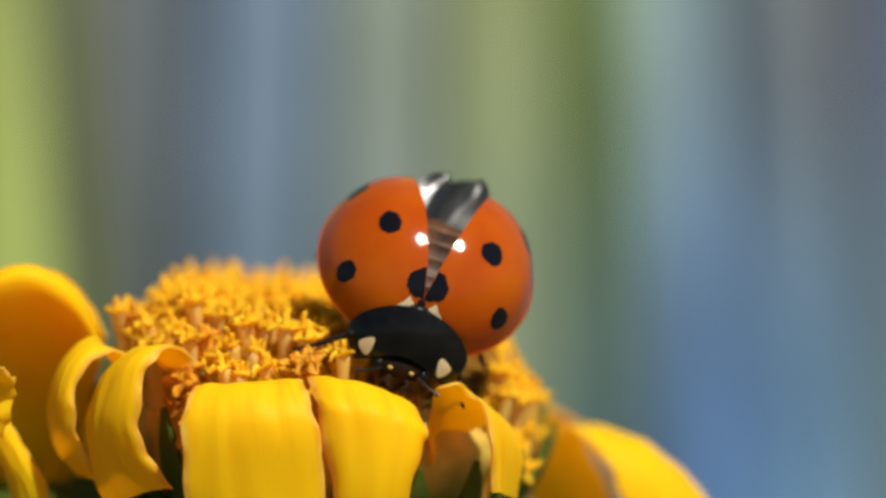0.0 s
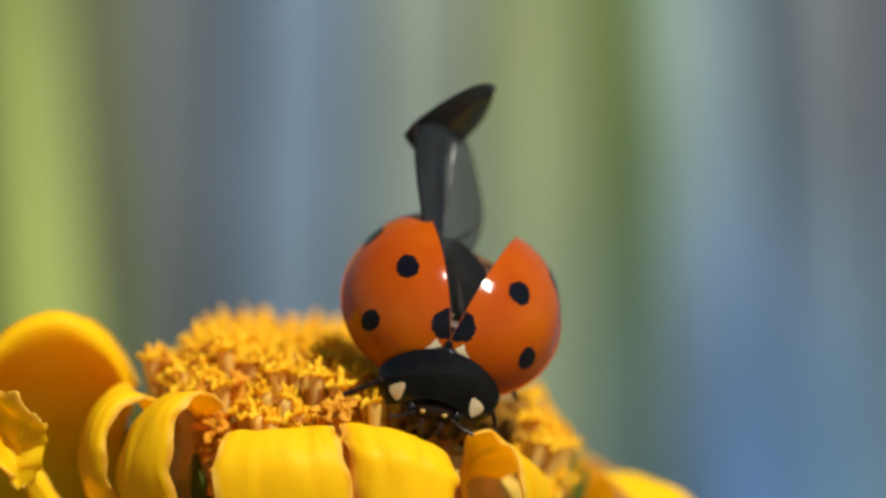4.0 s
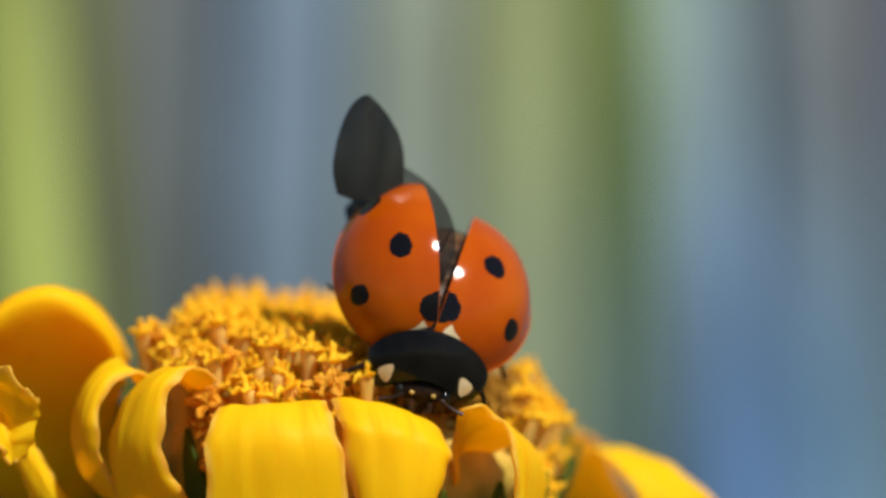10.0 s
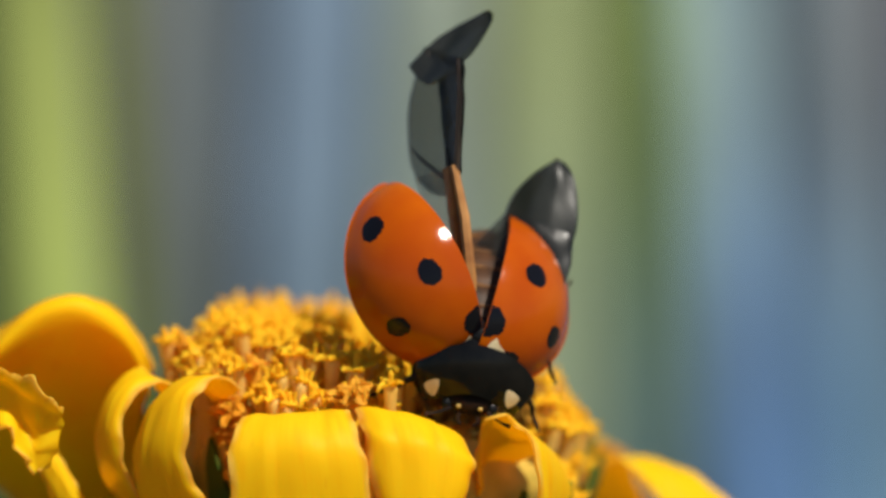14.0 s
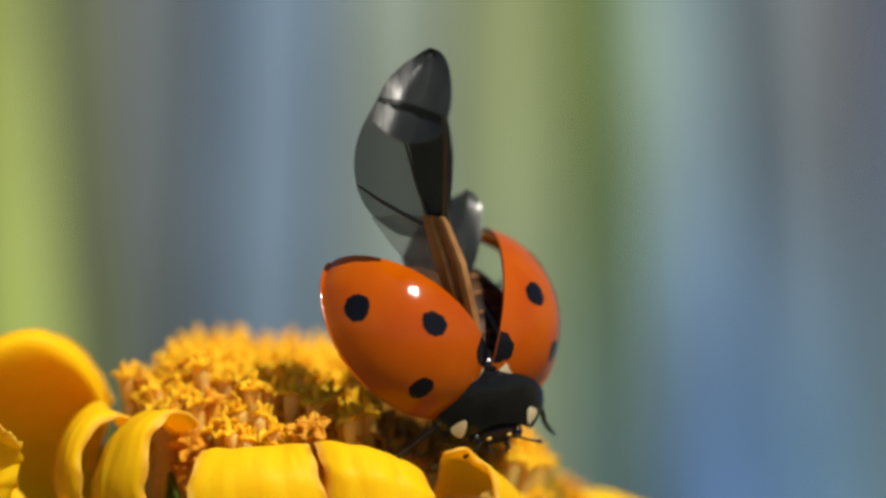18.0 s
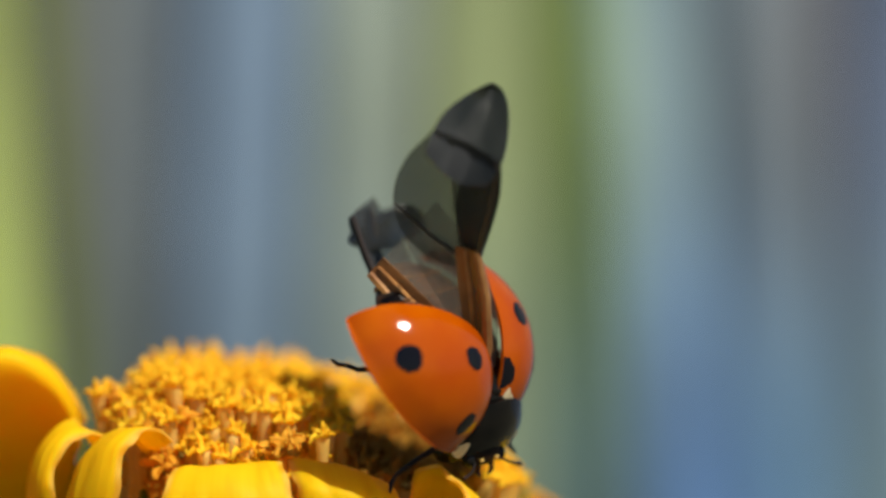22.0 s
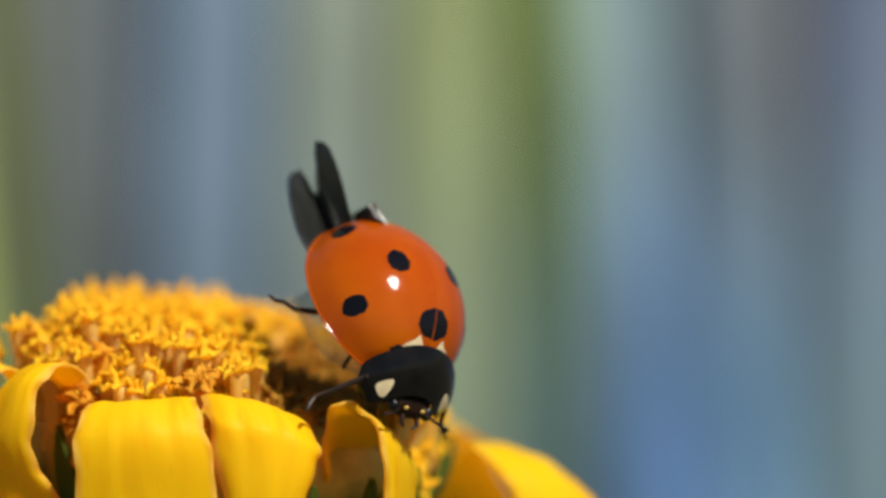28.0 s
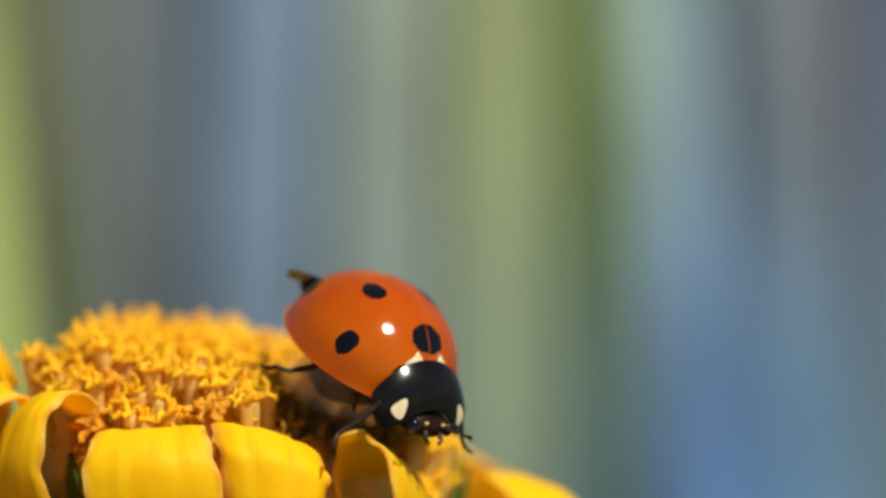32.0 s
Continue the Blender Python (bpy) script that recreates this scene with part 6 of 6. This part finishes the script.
PANEL_L = [
    (0, 5.200, 0.000, 0.000, 0.0707, -0.0000, -0.9975, -0.0000),
    (1, 5.200, 0.000, 0.000, 0.0707, -0.0000, -0.9975, -0.0000),
    (2, 5.200, 0.000, 0.000, 0.0707, -0.0000, -0.9975, -0.0000),
    (2.3, 5.200, 0.000, 0.000, 0.0707, -0.0000, -0.9975, -0.0000),
    (2.42, 5.200, 0.000, 0.000, 0.0707, -0.0000, -0.9975, -0.0000),
    (2.5, 5.200, 0.000, 0.000, 0.0707, -0.0000, -0.9975, -0.0000),
    (3, 5.200, 0.000, 0.000, 0.0707, -0.0000, -0.9975, -0.0000),
    (5.45, 5.200, 0.000, 0.000, 0.0707, -0.0000, -0.9975, -0.0000),
    (5.82, 5.200, 0.000, 0.000, 0.0707, -0.0000, -0.9975, -0.0000),
    (5.92, 4.461, -0.291, 0.222, 0.4668, 0.1365, -0.8737, -0.0071),
    (5.96, 3.721, -0.581, 0.443, 0.7738, 0.2469, -0.5832, -0.0128),
    (6, 3.399, -0.664, -0.142, 0.8975, -0.2031, -0.3060, -0.2442),
    (6.25, 3.261, -0.818, -0.099, 0.9301, 0.1503, -0.2606, -0.2109),
    (6.5, 3.124, -0.971, -0.056, 0.8426, 0.4842, -0.1815, -0.1503),
    (7, 2.071, -0.380, -0.193, 0.8722, 0.4282, -0.1969, -0.1311),
    (7.5, 2.071, -0.380, -0.193, 0.8722, 0.4282, -0.1969, -0.1311),
    (7.53, 2.854, -0.285, -0.145, 0.7744, 0.3686, -0.5016, -0.1128),
    (7.55, 3.636, -0.190, -0.097, 0.5944, 0.2699, -0.7530, -0.0826),
    (7.57, 4.418, -0.095, -0.048, 0.3512, 0.1425, -0.9243, -0.0436),
    (7.6, 5.200, 0.000, 0.000, 0.0707, -0.0000, -0.9975, -0.0000),
    (8, 5.200, 0.000, 0.000, 0.0707, -0.0000, -0.9975, -0.0000),
    (9, 5.200, 0.000, 0.000, 0.0707, -0.0000, -0.9975, -0.0000),
    (9.9, 5.200, 0.000, 0.000, 0.0707, -0.0000, -0.9975, -0.0000),
    (10, 5.200, 0.000, 0.000, 0.0707, -0.0000, -0.9975, -0.0000),
    (10.03, 4.661, -0.066, 0.274, -0.1798, -0.2259, -0.9428, 0.1668),
    (10.05, 4.122, -0.132, 0.548, -0.4042, -0.4192, -0.7517, 0.3095),
    (10.07, 3.583, -0.198, 0.822, -0.5702, -0.5519, -0.4519, 0.4075),
    (10.1, 3.044, -0.264, 1.096, 0.6538, 0.6047, 0.0868, -0.4465),
    (10.5, 3.044, -0.264, 1.096, 0.6538, 0.6047, 0.0868, -0.4465),
    (11, 2.718, -0.189, 0.439, 0.7273, 0.5919, -0.0218, -0.3468),
    (11.5, 2.035, -0.039, 0.014, 0.8407, 0.4888, -0.0599, -0.2254),
    (12, 2.661, -0.153, 0.075, 0.7868, 0.5347, -0.0670, -0.3009),
    (13, 3.493, -0.817, -0.394, 0.8106, 0.5076, -0.0844, -0.2796),
    (14, 2.071, -0.672, -0.867, 0.8946, 0.4196, -0.1500, -0.0333),
    (14.5, 2.486, -0.442, -0.513, 0.8855, 0.4231, -0.1125, -0.1559),
    (14.54, 3.390, -0.294, -0.342, 0.7531, 0.3445, -0.5459, -0.1269),
    (14.58, 4.295, -0.147, -0.171, 0.4609, 0.1927, -0.8634, -0.0710),
    (14.62, 5.200, 0.000, 0.000, 0.0707, -0.0000, -0.9975, -0.0000),
    (16.5, 5.200, 0.000, 0.000, 0.0707, -0.0000, -0.9975, -0.0000),
    (17, 5.200, 0.000, 0.000, 0.0707, -0.0000, -0.9975, -0.0000),
    (17.03, 5.200, 0.000, 0.000, 0.0707, -0.0000, -0.9975, -0.0000),
    (17.12, 5.200, 0.000, 0.000, 0.0707, -0.0000, -0.9975, -0.0000),
    (17.5, 5.200, 0.000, 0.000, 0.0707, -0.0000, -0.9975, -0.0000),
    (17.55, 5.200, 0.000, 0.000, 0.0707, -0.0000, -0.9975, -0.0000),
    (17.67, 5.200, 0.000, 0.000, 0.0707, -0.0000, -0.9975, -0.0000),
    (18, 5.200, 0.000, 0.000, 0.0707, -0.0000, -0.9975, -0.0000),
    (19, 5.200, 0.000, 0.000, 0.0707, -0.0000, -0.9975, -0.0000),
    (19.5, 5.200, 0.000, 0.000, 0.0707, -0.0000, -0.9975, -0.0000),
    (20, 5.200, 0.000, 0.000, 0.0707, -0.0000, -0.9975, -0.0000),
    (20.07, 5.200, 0.000, 0.000, 0.0707, -0.0000, -0.9975, -0.0000),
    (20.27, 5.200, 0.000, 0.000, 0.0707, -0.0000, -0.9975, -0.0000),
    (20.5, 5.200, 0.000, 0.000, 0.0707, -0.0000, -0.9975, -0.0000),
    (21, 5.200, 0.000, 0.000, 0.0707, -0.0000, -0.9975, -0.0000),
    (21.38, 5.200, 0.000, 0.000, 0.0707, -0.0000, -0.9975, -0.0000),
    (21.5, 5.200, 0.000, 0.000, 0.0707, -0.0000, -0.9975, -0.0000),
    (21.78, 5.200, 0.000, 0.000, 0.0707, -0.0000, -0.9975, -0.0000),
    (21.87, 4.475, -0.414, 0.648, 0.4694, 0.3776, -0.7849, 0.1453),
    (21.95, 3.750, -0.829, 1.297, 0.6954, 0.6163, -0.2835, 0.2371),
    (22, 3.455, -1.700, 1.951, 0.6604, 0.7012, -0.0238, 0.2675),
    (22.25, 3.421, -0.965, 0.644, 0.9147, 0.3318, -0.0984, 0.2086),
    (22.5, 3.091, -1.101, -0.009, 0.9839, -0.0071, 0.1028, 0.1458),
    (22.8, 3.091, -1.101, -0.009, 0.9839, -0.0071, 0.1028, 0.1458),
    (22.85, 3.619, -0.826, -0.006, 0.8734, -0.0065, 0.4683, 0.1333),
    (22.9, 4.146, -0.550, -0.004, 0.6354, -0.0049, 0.7655, 0.1014),
    (22.95, 4.673, -0.275, -0.002, 0.3046, -0.0027, 0.9509, 0.0547),
    (23, 5.200, 0.000, 0.000, 0.0707, -0.0000, -0.9975, -0.0000),
    (23.07, 5.200, 0.000, 0.000, 0.0707, -0.0000, -0.9975, -0.0000),
    (23.12, 4.800, -0.226, -0.027, -0.2928, 0.0258, -0.9473, -0.1276),
    (23.17, 4.401, -0.452, -0.054, -0.6120, 0.0477, -0.7534, -0.2359),
    (23.22, 4.001, -0.678, -0.082, -0.8383, 0.0624, -0.4452, -0.3085),
    (23.27, 3.601, -0.904, -0.109, 0.9375, -0.0676, 0.0696, 0.3342),
    (23.5, 3.601, -0.904, -0.109, 0.9375, -0.0676, 0.0696, 0.3342),
    (24, 5.200, -0.000, -0.000, 0.9481, -0.0506, -0.1948, 0.2463),
    (24.4, 5.200, -0.000, -0.000, 0.9481, -0.0506, -0.1948, 0.2463),
    (24.52, 5.200, 0.000, 0.000, 0.6414, -0.0319, -0.7507, 0.1551),
    (24.63, 5.200, 0.000, 0.000, 0.0707, -0.0000, -0.9975, -0.0000),
    (25, 5.200, 0.000, 0.000, 0.0707, -0.0000, -0.9975, -0.0000),
    (25.5, 5.200, 0.000, 0.000, 0.0707, -0.0000, -0.9975, -0.0000),
    (27.38, 5.200, 0.000, 0.000, 0.0707, -0.0000, -0.9975, -0.0000),
    (27.42, 4.611, -0.350, 0.004, 0.4198, -0.2315, -0.8775, 0.0105),
    (27.46, 4.022, -0.699, 0.008, 0.6892, -0.4190, -0.5909, 0.0190),
    (27.5, 3.433, -1.049, 0.012, 0.8276, -0.5269, -0.1920, 0.0239),
    (28, 3.078, -1.106, -0.156, 0.8346, -0.5213, -0.1773, 0.0140),
    (28.04, 3.785, -0.737, -0.104, 0.6978, -0.4164, -0.5827, 0.0112),
    (28.08, 4.493, -0.369, -0.052, 0.4256, -0.2306, -0.8750, 0.0062),
    (28.12, 5.200, 0.000, 0.000, 0.0707, -0.0000, -0.9975, -0.0000),
    (29, 5.200, 0.000, 0.000, 0.0707, -0.0000, -0.9975, -0.0000),
    (30, 5.200, 0.000, 0.000, 0.0707, -0.0000, -0.9975, -0.0000),
    (31, 5.200, 0.000, 0.000, 0.0707, -0.0000, -0.9975, -0.0000),
    (32, 5.200, 0.000, 0.000, 0.0707, -0.0000, -0.9975, -0.0000),
]
TIP_L = [
    (0, 5.457, 0.192, 0.908, 0.8779, 0.4227, -0.0551, -0.2180),
    (1, 5.112, 0.154, 0.525, 0.9111, 0.3708, -0.1712, -0.0558),
    (2, 1.339, 0.000, 0.550, 0.9081, 0.0275, -0.1552, 0.3880),
    (2.3, 1.339, 0.000, 0.550, 0.9081, 0.0275, -0.1552, 0.3880),
    (2.42, 1.339, 0.000, 0.550, 0.9081, 0.0275, -0.1552, 0.3880),
    (2.5, 1.339, 0.000, 0.550, 0.9081, 0.0275, -0.1552, 0.3880),
    (3, 1.339, 0.000, 0.550, 0.9081, 0.0275, -0.1552, 0.3880),
    (5.45, 6.306, -1.341, 1.862, 0.9360, 0.2942, -0.1806, 0.0088),
    (5.82, 6.306, -1.341, 1.862, 0.9360, 0.2942, -0.1806, 0.0088),
    (6, 7.590, -1.524, 2.681, 0.7636, 0.6426, 0.0527, -0.0333),
    (6.5, 6.591, -2.645, 0.569, 0.8426, 0.4842, -0.1815, -0.1503),
    (7, 5.535, -1.930, 0.708, 0.8722, 0.4282, -0.1969, -0.1311),
    (8, 6.304, -0.591, 0.463, 0.8995, 0.3403, -0.2025, -0.1845),
    (9, 6.285, -0.595, 0.421, 0.8630, 0.4006, -0.1107, -0.2872),
    (9.9, 6.285, -0.595, 0.421, 0.8630, 0.4006, -0.1107, -0.2872),
    (9.95, 3.812, -0.297, 0.486, 0.9604, 0.2321, -0.1442, 0.0547),
    (10, 1.339, 0.000, 0.550, 0.9081, 0.0275, -0.1552, 0.3880),
    (10.05, 3.335, -1.066, -0.452, 0.9256, 0.3747, -0.0405, -0.0347),
    (10.1, 5.330, -2.132, -1.453, 0.6538, 0.6047, 0.0868, -0.4465),
    (10.5, 5.330, -2.132, -1.453, 0.6538, 0.6047, 0.0868, -0.4465),
    (11, 5.676, -2.256, -1.039, 0.7273, 0.5919, -0.0218, -0.3468),
    (11.5, 5.511, -1.745, -0.453, 0.8407, 0.4888, -0.0599, -0.2254),
    (12, 5.820, -2.279, -0.769, 0.7868, 0.5347, -0.0670, -0.3009),
    (13, 6.727, -2.919, -0.968, 0.8106, 0.5076, -0.0844, -0.2796),
    (14, 5.787, -1.395, 0.071, 0.8946, 0.4196, -0.1500, -0.0333),
    (14.5, 6.097, -1.889, -0.250, 0.8855, 0.4231, -0.1125, -0.1559),
    (14.62, 6.107, -1.812, -0.212, 0.8848, 0.4215, -0.1019, -0.1709),
    (16.5, 6.249, -0.592, 0.382, 0.8351, 0.3772, 0.0663, -0.3949),
    (17, 5.888, 0.045, 0.682, 0.9221, 0.2208, 0.0179, -0.3171),
    (17.03, 5.888, 0.045, 0.682, 0.9221, 0.2208, 0.0179, -0.3171),
    (17.12, 6.017, -0.410, 0.451, 0.9909, 0.0883, -0.0979, 0.0279),
    (17.5, 6.017, -0.410, 0.451, 0.9909, 0.0883, -0.0979, 0.0279),
    (17.55, 6.017, -0.410, 0.451, 0.9909, 0.0883, -0.0979, 0.0279),
    (17.67, 6.062, -0.294, 0.569, 0.9274, 0.2474, 0.0429, -0.2773),
    (18, 6.062, -0.294, 0.569, 0.9274, 0.2474, 0.0429, -0.2773),
    (18.5, 3.700, -0.147, 0.560, 0.9854, 0.1476, -0.0603, 0.0594),
    (19, 1.339, 0.000, 0.550, 0.9081, 0.0275, -0.1552, 0.3880),
    (19.5, 6.331, -0.547, 0.509, 0.9893, 0.0268, -0.1436, -0.0022),
    (20, 7.504, 0.565, 1.016, 0.8709, 0.4373, 0.2062, -0.0887),
    (20.07, 7.504, 0.565, 1.016, 0.8709, 0.4373, 0.2062, -0.0887),
    (20.17, 4.421, 0.282, 0.783, 0.9546, 0.2494, 0.0274, 0.1606),
    (20.27, 1.339, 0.000, 0.550, 0.9081, 0.0275, -0.1552, 0.3880),
    (20.5, 1.339, 0.000, 0.550, 0.9081, 0.0275, -0.1552, 0.3880),
    (21, 1.339, 0.000, 0.550, 0.9081, 0.0275, -0.1552, 0.3880),
    (21.38, 1.339, 0.000, 0.550, 0.9081, 0.0275, -0.1552, 0.3880),
    (21.5, 5.948, -0.440, 0.454, 0.9843, -0.1281, 0.0003, 0.1213),
    (21.78, 5.948, -0.440, 0.454, 0.9843, -0.1281, 0.0003, 0.1213),
    (21.87, 5.883, -0.289, 1.880, 0.9170, 0.0541, -0.3476, 0.1881),
    (21.95, 5.818, -0.139, 3.305, 0.7000, 0.2275, -0.6387, 0.2241),
    (22, 5.650, -0.263, 3.445, 0.6553, 0.1306, -0.6632, 0.3372),
    (22.25, 6.912, 0.006, 1.305, 0.9298, -0.0674, -0.3590, 0.0448),
    (22.5, 6.742, 0.013, -0.806, 0.9839, -0.0071, 0.1028, 0.1458),
    (22.8, 6.742, 0.013, -0.806, 0.9839, -0.0071, 0.1028, 0.1458),
    (23, 8.998, 1.644, -4.533, 0.8413, -0.4846, 0.2233, -0.0866),
    (23.07, 8.998, 1.644, -4.533, 0.8413, -0.4846, 0.2233, -0.0866),
    (23.27, 6.592, 1.503, -0.794, 0.9375, -0.0676, 0.0696, 0.3342),
    (23.5, 6.592, 1.503, -0.794, 0.9375, -0.0676, 0.0696, 0.3342),
    (24, 8.258, 1.009, 1.280, 0.8358, 0.2282, 0.2827, 0.4115),
    (24.4, 8.258, 1.009, 1.280, 0.8358, 0.2282, 0.2827, 0.4115),
    (24.52, 7.825, 0.862, 1.020, 0.9670, 0.0069, 0.2074, 0.1480),
    (24.63, 7.392, 0.716, 0.759, 0.9615, -0.2154, 0.1028, -0.1365),
    (25, 7.392, 0.716, 0.759, 0.9615, -0.2154, 0.1028, -0.1365),
    (25.5, 6.335, -0.521, 0.528, 0.8973, -0.4409, -0.0176, -0.0081),
    (27.38, 6.999, -0.130, 1.116, 0.8328, -0.5224, -0.1817, 0.0220),
    (27.5, 7.041, -0.105, 1.153, 0.8276, -0.5269, -0.1920, 0.0239),
    (28, 7.327, 0.584, 0.998, 0.8628, -0.4534, -0.1536, -0.1624),
    (28.12, 6.682, -0.312, 0.894, 0.8241, -0.5380, -0.1757, 0.0229),
    (29, 7.040, 0.653, 0.701, 0.8386, -0.4966, -0.1811, -0.1028),
    (30, 6.753, 0.722, 0.404, 0.8144, -0.5399, -0.2086, -0.0432),
    (31, 6.565, 1.104, 0.561, 0.8939, -0.4396, -0.0315, -0.0822),
    (32, 5.755, -0.723, 0.184, 0.6279, -0.7510, -0.1851, 0.0866),
]


def rigid(rows):
    return [(t, Matrix.LocRotScale(Vector((x, y, z)) * MM, Quaternion((w, a, b, c)).normalized(), None)) for t, x, y, z, w, a, b, c in rows]


def motions():
    walk(bug, rigid(BODY))
    walk(elytra["L"], rigid(ELYTRON_L))
    walk(elytra["R"], rigid(ELYTRON_R))
    for side, base, fold, end in (("L", WING_L, PANEL_L, TIP_L), ("R", WING_R, PANEL_R, TIP_R)):
        wing, tip, panels = wings[side]
        walk(wing, rigid(base))
        for piece in panels:
            walk(piece, rigid(fold))
        walk(tip, rigid(end))


motions()
